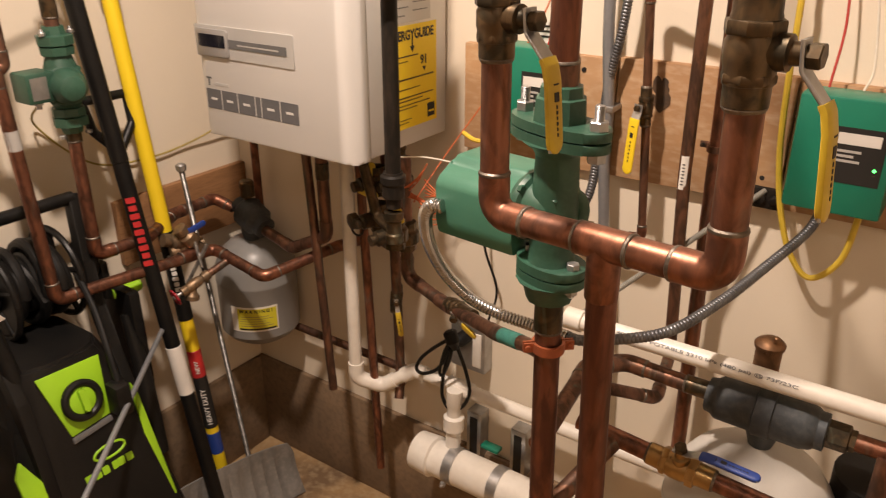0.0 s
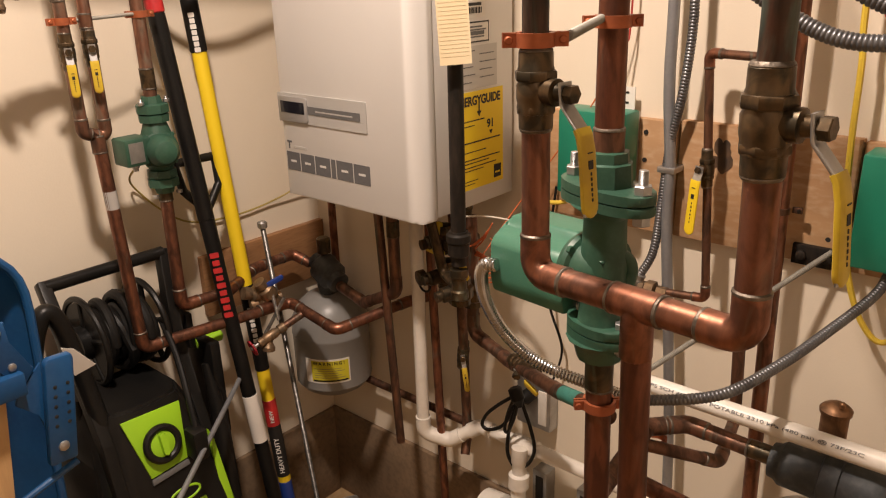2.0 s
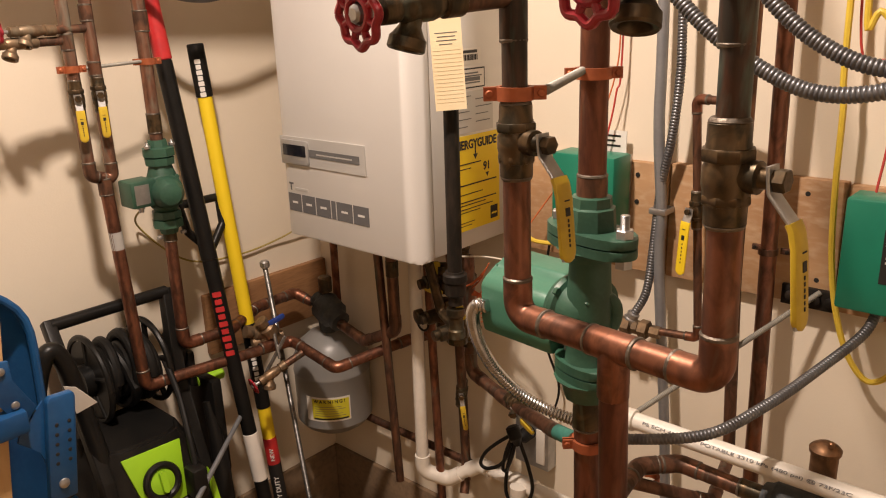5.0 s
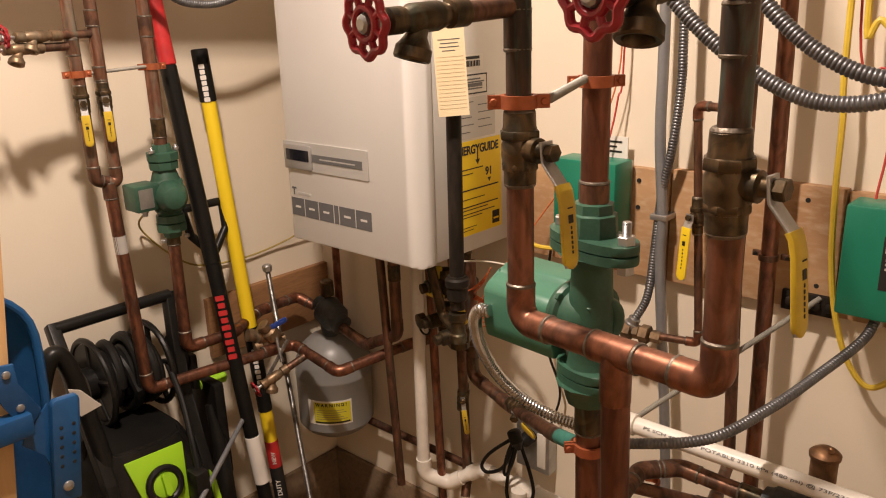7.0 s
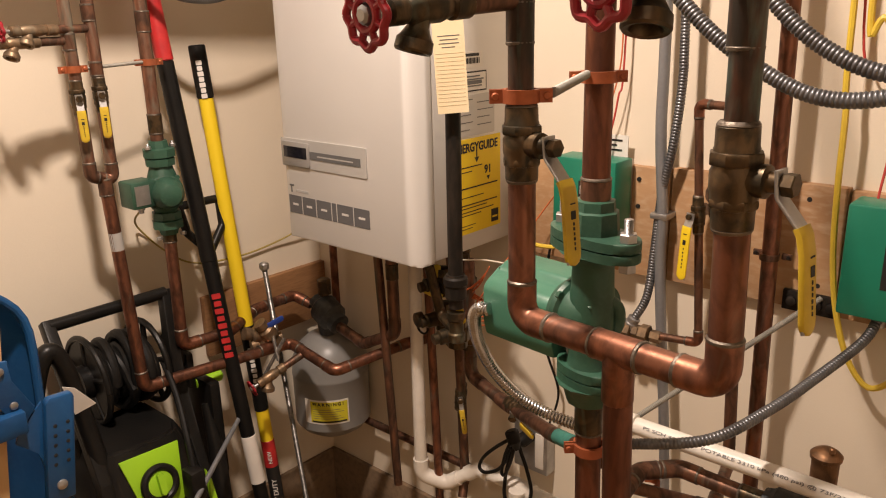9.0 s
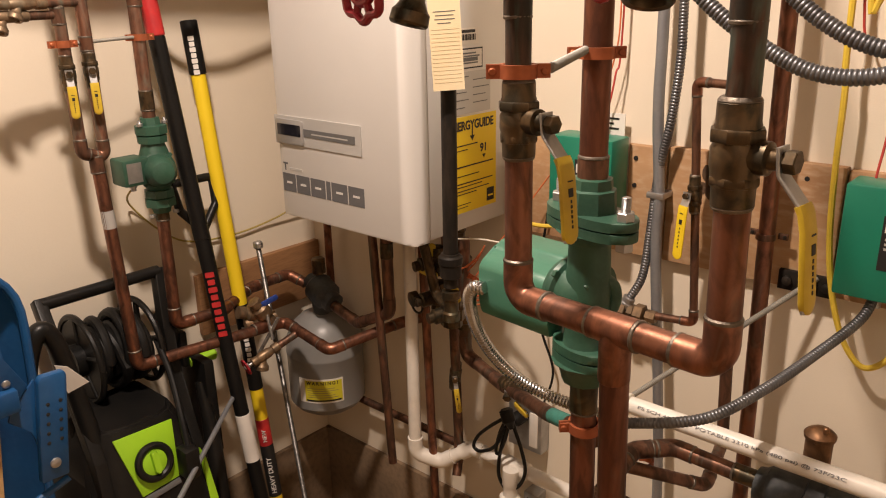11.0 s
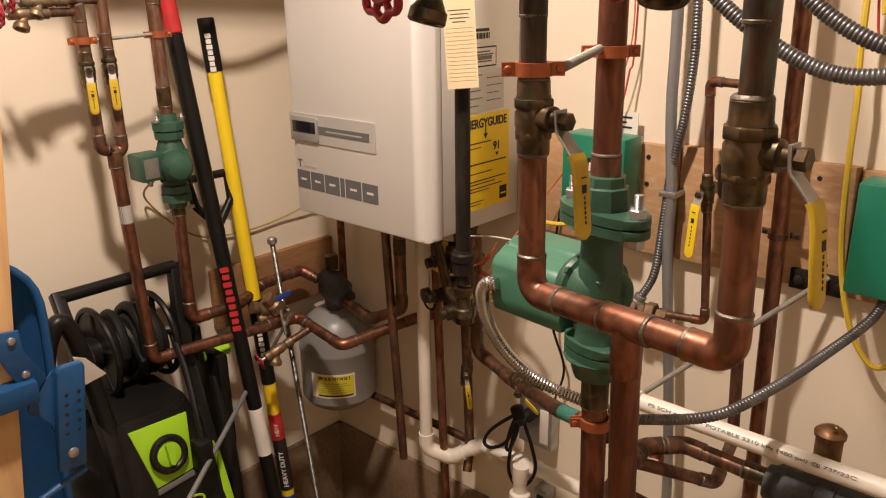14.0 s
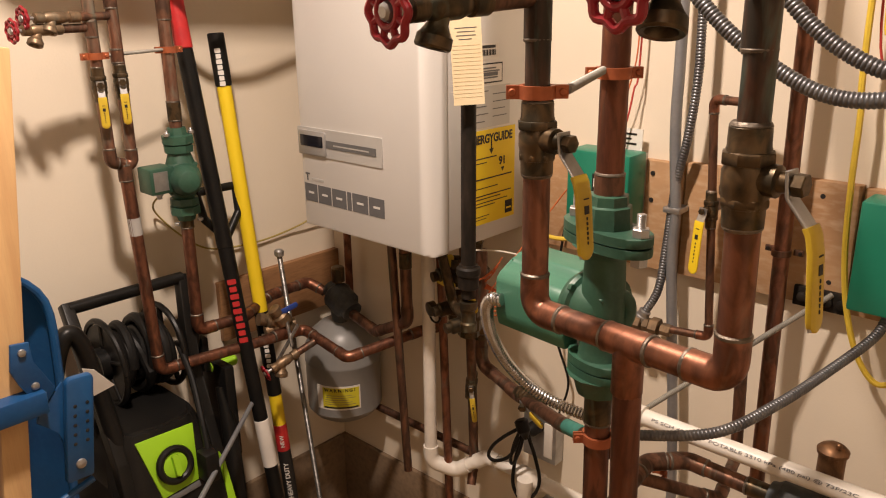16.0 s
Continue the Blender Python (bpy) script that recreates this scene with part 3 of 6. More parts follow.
for k in range(9):
    cx, cz = rnd.gauss(1.156, 0.013), rnd.gauss(1.352, 0.024)
    part("scorch_mark", plate([(x * rnd.uniform(0.9, 1.1), y * rnd.uniform(0.9, 1.1)) for x, y in oval(rnd.uniform(0.010, 0.024), rnd.uniform(0.014, 0.04), 18)], (cx, -0.0212 - 0.0001 * k, cz), (1, 0, 0), (0, 0, 1), 0.0006), CHAR, backs, "black scorch from soldering")
wb = thing("stained_board", (X0, -0.2, 0.84), "brown stained board screwed to the wall", "board")
part("board", slab((X0, -0.42, 0.84), (X0 + 0.02, -0.002, 1.01), 0.002), PLYD, wb)

# ---- water heater ----
HX0, HX1, HY, HZ0, HZ1 = 0.207, 0.668, -0.323, 1.208, 1.92
heater = thing("water_heater", (0.44, 0, HZ0), "white wall-hung tankless gas water heater", "water heater")


def cover(x0, x1, y0, y1, z0, z1, r, bz):
    poly = [(x0, y1)]
    for cx, a0 in ((x0 + r, 180), (x1 - r, 270)):
        poly += [(cx + r * math.cos(radians(a0 + 90 * k / 10)), y0 + r + r * math.sin(radians(a0 + 90 * k / 10))) for k in range(11)]
    poly.append((x1, y1))
    bm = bmesh.new()
    rings = []
    for z, ins in ((z0, bz), (z0 + bz * 0.3, bz * 0.3), (z0 + bz, 0), (z1 - bz, 0), (z1, bz)):
        rings.append([bm.verts.new((min(max(x, x0 + ins), x1 - ins), max(y, y0 + ins), z)) for x, y in poly])
    n = len(poly)
    for p, q in zip(rings, rings[1:]):
        for k in range(n):
            bm.faces.new((p[k], p[(k + 1) % n], q[(k + 1) % n], q[k]))
    bm.faces.new(rings[0][::-1])
    bm.faces.new(rings[-1])
    return bm


part("front_cover", cover(HX0, HX1, HY, -0.277, HZ0, HZ1, 0.045, 0.008), WHITE, heater)
part("body", slab((HX0 + 0.003, -0.2755, HZ0 + 0.006), (HX1 - 0.001, -0.012, HZ1 - 0.004), 0.003), WHITE, heater)
part("wall_bracket", slab((HX0 + 0.05, -0.012, 1.80), (HX1 - 0.05, 0, 1.86)), GREYM, heater)
disp = part("display_panel", plate(rect(0.292, 0.066, 0.003), (0.374, HY + 0.0005, 1.4185), (1, 0, 0), (0, 0, 1), 0.003), SILVER, heater, "silver control panel")
part("display_slot", plate([(-0.132, -0.009), (0.128, -0.009), (0.128, 0.009), (-0.132, 0.009)], (0.374, HY - 0.0026, 1.418), (1, 0, 0), (0, 0, 1), 0.0012), DGREY, disp)
part("bezel", plate(rect(0.098, 0.056, 0.006), (0.284, HY - 0.0026, 1.4165), (1, 0, 0), (0, 0, 1), 0.004, 0.001), MIRROR, disp)
part("screen", plate(rect(0.082, 0.026, 0.002), (0.284, HY - 0.0068, 1.421), (1, 0, 0), (0, 0, 1), 0.0008), SCREEN, disp)
part("caption_bar", plate(rect(0.12, 0.003), (0.42, HY - 0.004, 1.4175), (1, 0, 0), (0, 0, 1), 0.0004), SILVER, disp)
# the maker's mark as plain shapes
mx = 0.241
for w, cut in ((0.046, 0), (0.047, 1), (0.05, 0), (0.014, 2), (0.052, 1), (0.05, 0)):
    bm = slab((mx, HY - 0.0008, 1.2715), (mx + w, HY + 0.001, 1.315), 0.0)
    part("mark", bm, GREYINK, heater, "", False)
    if cut < 2:
        part("mark_slit", slab((mx + w * 0.3, HY - 0.0012, 1.291), (mx + w * 0.72, HY + 0.001, 1.296)), WHITE, heater, "", False)
    mx += w + 0.004
part("mark", slab((0.246, HY - 0.0008, 1.337), (0.262, HY + 0.001, 1.341)), GREYINK, heater)
part("mark", slab((0.251, HY - 0.0008, 1.322), (0.255, HY + 0.001, 1.337)), GREYINK, heater)
part("mark", slab((0.268, HY - 0.0008, 1.324), (0.315, HY + 0.001, 1.330)), SILVER, heater)
for x, y in ((0.405, -0.2), (0.454, -0.2), (0.59, -0.16), (0.645, -0.16), (0.70 - 0.09, -0.24)):
    part("port", turned((x, y, HZ0 + 0.008), (0, 0, -1), [(0, 0.02), (0.012, 0.02), (0.014, 0.017), (0.03, 0.017)], 6), BRASS, heater)
part("drain_loop", sweep(bmesh.new(), [(0.39 + 0.011 * math.cos(a), -0.235, 1.19 + 0.014 * math.sin(a)) for a in [k * math.tau / 16 for k in range(17)]], 0.0022, 8), RUBBER, heater)
# unseen twin exhaust and intake pipes leaving the top, running along the side wall and up
# their route is set to cast shade on the upper side wall
for x, z, y1 in ((0.33, 2.115, -0.90), (0.345, 2.265, -0.96)):
    part("unseen_vent_pipe", tube([(x + 0.02, -0.16, HZ1 - 0.005), (x, -0.16, z), (x - 0.03, y1, z), (x - 0.03, y1, CZ)], 0.044, 0.06, 20), PVC, heater, "unseen white plastic vent pipe, shades the side wall")
# labels on the side
sx = HX1 - 0.001
guide = part("energy_label", slab((sx, -0.214, 1.252), (sx + 0.0008, -0.049, 1.463)), YLABEL, heater, "yellow energy rating label")
UX, UZ = (0, 1, 0), (0, 0, 1)
words("title", "ENERGYGUIDE", 0.0265, (sx + 0.0008, -0.2115, 1.4345), UX, UZ, INK, guide, squeeze=0.86, bold=0.0009)
part("title_rule", slab((sx, -0.1355, 1.418), (sx + 0.0012, -0.1315, 1.434)), INK, guide)
part("title_arrow", plate([(-0.008, 0.008), (0, -0.004), (0.008, 0.008)], (sx + 0.0008, -0.1335, 1.412), UX, UZ, 0.0004), INK, guide)
words("rating", "91", 0.025, (sx + 0.0008, -0.107, 1.380), UX, UZ, INK, guide, bold=0.0008)
part("pointer", plate([(-0.006, 0.006), (0, -0.004), (0.006, 0.006)], (sx + 0.0008, -0.093, 1.367), UX, UZ, 0.0004), INK, guide)
part("scale_rule", slab((sx, -0.205, 1.3535), (sx + 0.0012, -0.06, 1.3565)), INK, guide)
for z, y1, th in ((1.400, -0.115, 0.0026), (1.390, -0.15, 0.002), (1.3335, -0.11, 0.002), (1.316, -0.062, 0.0026), (1.309, -0.10, 0.0022), (1.300, -0.075, 0.0022), (1.293, -0.12, 0.002), (1.270, -0.14, 0.0016), (1.263, -0.15, 0.0016)):
    part("text_bar", slab((sx, -0.205, z), (sx + 0.0011, y1, z + th)), INK, guide)
badge = part("badge", slab((sx, -0.083, 1.262), (sx + 0.0012, -0.057, 1.292)), INK, guide, "black badge")
part("badge_mark", slab((sx, -0.079, 1.272), (sx + 0.0016, -0.061, 1.276)), YLABEL, badge)
plate1 = part("rating_label", slab((sx, -0.207, 1.562), (sx + 0.0007, -0.097, 1.604), 0.0), INK, heater, "black-framed rating label")
part("label_face", slab((sx, -0.204, 1.565), (sx + 0.0010, -0.100, 1.601)), PAPERW, plate1)
for z, y0, y1 in ((1.592, -0.196, -0.12), (1.586, -0.196, -0.108), (1.572, -0.19, -0.114)):
    part("text_bar", slab((sx, y0, z), (sx + 0.0014, y1, z + 0.003)), GREYINK, plate1)
part("code_block", slab((sx, -0.19, 1.577), (sx + 0.0014, -0.114, 1.585)), GREYINK, plate1)
plate2 = part("serial_label", slab((sx, -0.185, 1.612), (sx + 0.0007, -0.11, 1.645)), PAPERW, heater)
part("text_bar", slab((sx, -0.172, 1.635), (sx + 0.0011, -0.122, 1.641)), INK, plate2)
for k in range(14):
    part("code_bar", slab((sx, -0.17 + k * 0.0036, 1.620), (sx + 0.0011, -0.1685 + k * 0.0036 + 0.0008 * (k % 3), 1.632)), INK, plate2)
plate3 = part("instruction_label", slab((sx, -0.212, 1.468), (sx + 0.0007, -0.07, 1.556)), SILVER, heater, "grey instruction sheet")
for k in range(9):
    part("text_bar", slab((sx, -0.20 + 0.07 * (k % 2), 1.545 - 0.008 * k), (sx + 0.0011, -0.145 + 0.07 * (k % 2) - 0.006 * (k % 3), 1.547 - 0.008 * k)), GREYINK, plate3)

# gas line in front of the heater's side
gas = pipe_run("gas_pipe", "black iron gas pipe dropping beside the heater", [(0.722, -0.268, CZ), (0.716, -0.268, 1.12)], 0.0158, IRON, IRON, rings=False, category="gas pipe")
part("union", turned((0.716, -0.268, 1.14), (0, 0, 1), [(0, 0.019), (0.004, 0.023), (0.030, 0.023), (0.034, 0.026), (0.048, 0.026), (0.052, 0.021), (0.056, 0.02)], 18), IRON, gas, "grey threaded union")
part("gas_tee", turned((0.714, -0.266, 1.04), (0, 0, 1), [(0, 0.010), (0.003, 0.019), (0.02, 0.019), (0.024, 0.016), (0.05, 0.016), (0.054, 0.02), (0.07, 0.02), (0.072, 0.015)], 18), BRASS, gas)
part("branch", tube([(0.716, -0.268, 1.065), (0.63, -0.22, 1.065), (0.61, -0.24, 1.2)], 0.0115, 0.02), BRASS, gas)
tag = thing("service_tag", (0.74, -0.30, 1.55), "cream cardboard service tag with ruled lines", "tag")
tm = Matrix.Translation((0.742, -0.302, 1.62)) @ Matrix.Rotation(radians(43), 4, "Z") @ Matrix.Rotation(radians(-3), 4, "Y")
part("card", slab((-0.029, -0.0007, -0.082), (0.031, 0.0007, 0.11), 0.0, tm), PAPER, tag)
for k in range(14):
    part("ruled_line", slab((-0.026, -0.0011, 0.03 - k * 0.0075), (0.027, -0.0008, 0.0306 - k * 0.0075), 0.0, tm), RULE, tag)
for k, (a, b) in enumerate(((-0.02, 0.022), (-0.016, 0.018), (-0.018, 0.02), (-0.013, 0.012))):
    part("text_bar", slab((a, -0.0012, 0.062 - k * 0.007), (b, -0.0008, 0.0635 - k * 0.007), 0.0, tm), GREYINK, tag)
part("tie", tube([(0.742, -0.302, 1.73), (0.735, -0.285, 1.76), (0.722, -0.268, 1.80)], 0.0012, 0.01, 6), WIREW, tag)

# ---- left wall pipework ----
R34, R1, R54, R12 = 0.0111, 0.0143, 0.0175, 0.008
lx = 0.12
pipe_run("copper_riser", "two-branch copper riser with U-bend on the wall", [(lx, -0.742, CZ), (lx, -0.7355, 1.413), (lx, -0.689, 1.398), (lx, -0.692, CZ)], 0.0122, COPPERL, COPPERD, bend=0.012,
              joints=[((lx, -0.738, 1.685), (0, 0, 1), 0.014), ((lx, -0.691, 1.63), (0, 0, 1), 0.012), ((lx, -0.691, 1.74), (0, 0, 1), 0.014)])
pb = pipe_run("copper_supply_pipe", "brown copper pipe running down and along past the washer", [(lx, -0.708, 1.402), (lx, -0.690, 0.908), (0.142, -0.285, 0.886), (0.335, -0.298, 0.866), (0.395, -0.10, 0.890), (0.43, -0.03, 0.895)], 0.0138, COPPER, ELBOW, joints=[((lx, -0.708, 1.386), (0, 0, 1), 0.016, COPPERD), ((0.139, -0.36, 0.896), (0, 1, 0), 0.02)])
part("sticker", turned((lx, -0.7035, 1.285), (0, 0.036, -1), [(0, 0.0141), (0.04, 0.0141)], 18), SILVER, pb, "white barcode sticker")
for y, z in ((-0.737, 1.575), (-0.690, 1.578)):
    ball_valve((lx, y, z), (0, 0, 1), (1, -0.35, 0), R34, (0.0, 0, -1), "small brass ball valve with yellow lever", YELLOW, BRASS, 0.034, 1.9, 0.006, 0.018, 0.085, group="wall ball valves", fat=1.4)
for (y, z, ln) in ((-0.739, 1.688, 0.155), (-0.692, 1.71, 0.18)):
    drain_valve((lx, y, z), (lx + 0.02, y - ln, z - 0.001), 0.0085, (0.2, -0.1, -1), "brass drain valve with small red wheel", 0.02, BRASSM, "wall drain valves")
split_clamp((lx, -0.738, 1.632), R34, (0, -1, 0), "copper-plated clamp on a riser")
split_clamp((0.09, -0.558, 1.635), 0.0143, (0, 1, 0), "copper-plated clamp on the pump riser")
solo("threaded_rod", all_thread((lx, -0.72, 1.632), (0.095, -0.575, 1.636), 0.004), DULLZINC, "thin threaded rod tying two clamps", "rod")

px, py = 0.09, -0.562
pipe_run("pump_riser", "tarnished copper riser above the wall pump", [(px, py + 0.006, CZ), (px, py, 1.46)], R1, COPPERL, COPPERD, joints=[((px, py + 0.002, 1.72), (0, 0, 1), 0.02), ((px, py, 1.50), (0, 0, 1), 0.02, BRASS)])
pipe_run("pump_return", "copper pipe dropping from pump and turning along board", [(px, py, 1.26), (px, -0.565, 0.960), (px + 0.01, -0.44, 0.960), (0.02, -0.30, 0.958), (0.02, -0.17, 0.961), (0.07, -0.15, 0.938)], R1, COPPER, ELBOW, joints=[((px, py, 1.245), (0, 0, 1), 0.018, BRASS)])
lp = thing("wall_pump", (px, py, 1.26), "small green cast-iron circulator pump on the riser", "pump", "circulator pumps")
part("upper_flange", turned((px, py, 1.405), (0, 0, 1), [(0, 0.02), (0.002, 0.033), (0.018, 0.034), (0.02, 0.03), (0.022, 0.036), (0.040, 0.036), (0.042, 0.024), (0.058, 0.021)], 8), GREEN, lp)
part("lower_flange", turned((px, py, 1.245), (0, 0, 1), [(0, 0.02), (0.014, 0.024), (0.016, 0.035), (0.034, 0.035), (0.036, 0.03), (0.038, 0.034), (0.054, 0.033), (0.056, 0.022)], 8), GREEN, lp)
part("volute", turned((px, py, 1.29), (0, 0, 1), [(0, 0.022), (0.02, 0.03), (0.045, 0.040), (0.065, 0.042), (0.09, 0.033), (0.125, 0.022)], 22), GREEN, lp)
part("motor_housing", turned((px - 0.03, py + 0.005, 1.348), (1, -0.25, 0), [(0, 0.03), (0.01, 0.041), (0.05, 0.042), (0.055, 0.037), (0.085, 0.034), (0.1, 0.024), (0.105, 0.010)], 24), GREEN, lp)
part("terminal_box", slab((px - 0.03, py - 0.092, 1.322), (px + 0.03, py - 0.03, 1.382), 0.005), GREEN, lp)
mh = V((1, -0.25, 0)).normalized()
mc = V((px - 0.03, py + 0.005, 1.348)) + mh * 0.056
mu, mw = V((0.25, 1, 0)).normalized(), V((0, 0, 1))
part("housing_rim", sweep(bmesh.new(), [mc + (mu * math.cos(k * math.tau / 28) + mw * math.sin(k * math.tau / 28)) * 0.037 for k in range(29)], 0.004, 8), GREEN, lp)
for k in range(4):
    a = math.tau * (k + 0.5) / 4
    bolt(mc - mh * 0.006 + (mu * math.cos(a) + mw * math.sin(a)) * 0.043, mh, 0.0055, 0.0, lp, "casing_bolt", GREEN)
part("rating_plate", slab((px + 0.0295, py - 0.084, 1.330), (px + 0.031, py - 0.050, 1.374)), GREYM, lp, "grey metal rating plate")
part("cable_gland", turned((px, py - 0.06, 1.322), (0, 0, -1), [(0, 0.009), (0.008, 0.009), (0.009, 0.006), (0.016, 0.006)], 10), GREYM, lp)
for s in (1, -1):
    bolt((px + 0.01, py + s * 0.03, 1.447), (0, 0, 1), 0.007, 0.006, lp)
    bolt((px + 0.01, py + s * 0.03, 1.245), (0, 0, -1), 0.007, 0.0, lp)

# tank, mixing body and pipes under the heater
tx, ty, tr = 0.094, -0.116, 0.110
tank = thing("expansion_tank", (tx, ty, 0.55), "grey steel expansion tank with yellow warning label", "tank", "expansion tanks")
part("shell", turned((tx, ty, 0.545), (0, 0, 1), [(0, 0.04), (0.006, 0.075), (0.02, 0.095), (0.04, tr), (0.183, tr), (0.186, tr + 0.0015), (0.194, tr + 0.0015), (0.197, tr), (0.228, tr), (0.252, 0.099), (0.275, 0.086), (0.294, 0.064), (0.306, 0.036), (0.312, 0.02), (0.35, 0.018)], 40), TANK, tank)


def wrap(name, cx, cy, r, a0, a1, z0, z1, material, parent, th=0.0008):
    bm = bmesh.new()
    rows = []
    for k in range(13):
        a = radians(a0 + (a1 - a0) * k / 12)
        rows.append([bm.verts.new((cx + q * math.cos(a), cy + q * math.sin(a), z)) for q, z in ((r, z0), (r + th, z0), (r + th, z1), (r, z1))])
    for p, q in zip(rows, rows[1:]):
        for j in range(4):
            bm.faces.new((p[j], p[(j + 1) % 4], q[(j + 1) % 4], q[j]))
    bm.faces.new(rows[0])
    bm.faces.new(rows[-1][::-1])
    return part(name, bm, material, parent)


lab = wrap("paper_label", tx, ty, tr, -84, -16, 0.61, 0.685, PAPERW, tank)
lab2 = wrap("warning_label", tx, ty, tr + 0.0009, -74, -18, 0.615, 0.68, TANKLABEL, lab, 0.0006)
wrap("warning_bar", tx, ty, tr + 0.0016, -72, -20, 0.616, 0.621, INK, lab2, 0.0003)
for k in range(5):
    wrap("text_bar", tx, ty, tr + 0.0016, -70, -24 - (k % 3) * 5, 0.628 + 0.007 * k, 0.6292 + 0.007 * k, GREYINK, lab2, 0.0003)
for ch, u in zip("WARNING!", (0, 1.05, 1.8, 2.55, 3.35, 3.75, 4.55, 5.4)):
    a = radians(-71 + u * 8.4)
    n = V((math.cos(a), math.sin(a), 0))
    words("letter", ch, 0.0135, V((tx, ty, 0.6685)) + n * (tr + 0.0013), (-n.y, n.x, 0), UZ, INK, lab2, bold=0.0004)
mix = thing("check_valve", (0.14, -0.135, 0.92), "dark cast-iron inlet tee above the tank", "valve")
d1 = V((0.92, -0.1, -0.38)).normalized()
part("body", turned(V((0.13, -0.14, 0.925)) - d1 * 0.06, d1, [(0, 0.02), (0.002, 0.026), (0.02, 0.027), (0.035, 0.042), (0.085, 0.042), (0.098, 0.03), (0.118, 0.03), (0.12, 0.02)], 12), CAST, mix)
part("neck", turned((0.105, -0.125, 0.955), (0, 0, -1), [(0, 0.03), (0.08, 0.028), (0.11, 0.022)], 12), CAST, mix)
part("air_cap", turned((0.115, -0.135, 0.955), (0, 0, 1), [(0, 0.010), (0.02, 0.010), (0.022, 0.019), (0.062, 0.019), (0.066, 0.014)], 14), BRASS, mix)
pipe_run("upper_feed", "tarnished copper feed from tee up to heater", [(0.19, -0.15, 0.900), (0.30, -0.165, 0.885), (0.452, -0.195, 0.965), (0.454, -0.2, 1.19)], R1, COPPERD, COPPERD, bend=0.03, rings=False, joints=[((0.455, -0.2, 1.13), (0, 0, 1), 0.02, BRASS)])
pipe_run("heater_stub", "short copper stub rising behind the check valve", [(0.05, -0.04, 0.86), (0.05, -0.04, 1.45)], R34, COPPER)
pipe_run("relief_pipe", "thin copper relief pipe hanging open below heater", [(0.405, -0.2, 1.19), (0.444, -0.2, 0.535)], R34, COPPERD)
pipe_run("relief_pipe", "long thin copper discharge pipe ending above floor", [(0.50, -0.125, 1.19), (0.53, -0.125, 0.27)], R34, COPPER)
pipe_run("low_pipe", "dull copper pipe low along the wall", [(0.04, -0.05, 0.56), (0.585, -0.05, 0.56)], R34, COPPERD)
pipe_run("cold_drop", "tarnished copper drop with small service valve", [(0.60, -0.15, 1.19), (0.596, -0.12, 0.93), (0.565, -0.07, 0.55), (0.58, -0.10, 0.50)], R34 * 1.1, COPPERD, COPPERD, rings=False)
ball_valve((0.585, -0.105, 0.80), (0.06, 0.1, 1), (0.6, -0.75, 0), R34, (0.15, 0, -1), "tarnished brass service valve with yellow lever", YELLOW, BRASS, 0.034, 2.0, 0.006, 0.014, 0.085, fat=1.4)
serv = thing("service_manifold", (0.62, -0.19, 1.06), "brass service valves with yellow levers under heater", "valve")
for x, y, z, k in ((0.60, -0.18, 1.13, 1.0), (0.645, -0.15, 1.13, 1.1), (0.612, -0.19, 1.05, 1.05), (0.668, -0.165, 1.01, 1.15), (0.690, -0.235, 1.045, 1.2)):
    part("valve_body", turned((x, y, z - 0.035), (0, 0, 1), [(0, 0.012 * k), (0.002, 0.019 * k), (0.016, 0.019 * k), (0.02, 0.024 * k), (0.045, 0.024 * k), (0.05, 0.019 * k), (0.068, 0.019 * k), (0.07, 0.013 * k)], 10), BRASS, serv)
    part("side_outlet", turned((x, y, z), (-0.4, -1, -0.1), [(0, 0.012), (0.02, 0.012), (0.022, 0.017), (0.045, 0.017), (0.048, 0.012), (0.06, 0.012)], 12), BRASS, serv)
for at, u, w in (((0.606, -0.222, 1.114), (1, 0.2, -0.3), 0.05), ((0.60, -0.20, 1.15), (0.1, 0, 1), 0.05), ((0.724, -0.262, 1.10), (0.2, 0.1, -1), 0.035)):
    part("lever", plate(rect(w, 0.017, 0.006), at, u, V(u).cross(V((0.6, -0.8, 0.1))), 0.005, 0.001), YELLOW, serv, "yellow lever")
part("drain_cap", turned((0.575, -0.225, 1.045), (-0.4, -1, -0.1), [(0, 0.018), (0.016, 0.018), (0.018, 0.014)], 16), BRASS, serv)
part("cap_chain", sweep(bmesh.new(), [(0.575 + 0.018 * math.cos(a), -0.225, 1.03 + 0.022 * math.sin(a)) for a in [k * math.tau / 18 for k in range(19)]], 0.0025, 8), RUBBER, serv)

v4 = pipe_run("return_pipe", "tarnished brass-toned return pipe sloping to the pumps", [(0.662, -0.16, 1.19), (0.664, -0.16, 0.905), (0.80, -0.20, 0.890), (0.988, -0.30, 0.93), (1.094, -0.36, 0.967), (1.15, -0.392, 0.98)], R1, COPPERD, COPPERD, bend=0.03, rings=False,
              joints=[((0.66, -0.16, 1.0), (0, 0, 1), 0.03, BRASS), ((0.87, -0.231, 0.906), (0.9, -0.4, 0.144), 0.03, BRASS)])
part("verdigris_band", turned((1.0, -0.3068, 0.9342), (0.106, -0.06, 0.037), [(0, R1 * 1.02), (0.002, R1 * 1.07), (0.075, R1 * 1.07), (0.077, R1 * 1.02)], 18), TEAL, v4, "green verdigris on the joint")
ball_valve((0.835, -0.214, 0.90), (0.9, -0.4, 0.14), (0.35, -0.8, -0.3), R1, (1, -0.3, -0.2), "brass valve with short yellow lever", YELLOW, BRASS, 0.03, 1.8, 0.004, 0.02, 0.07, fat=1.3)

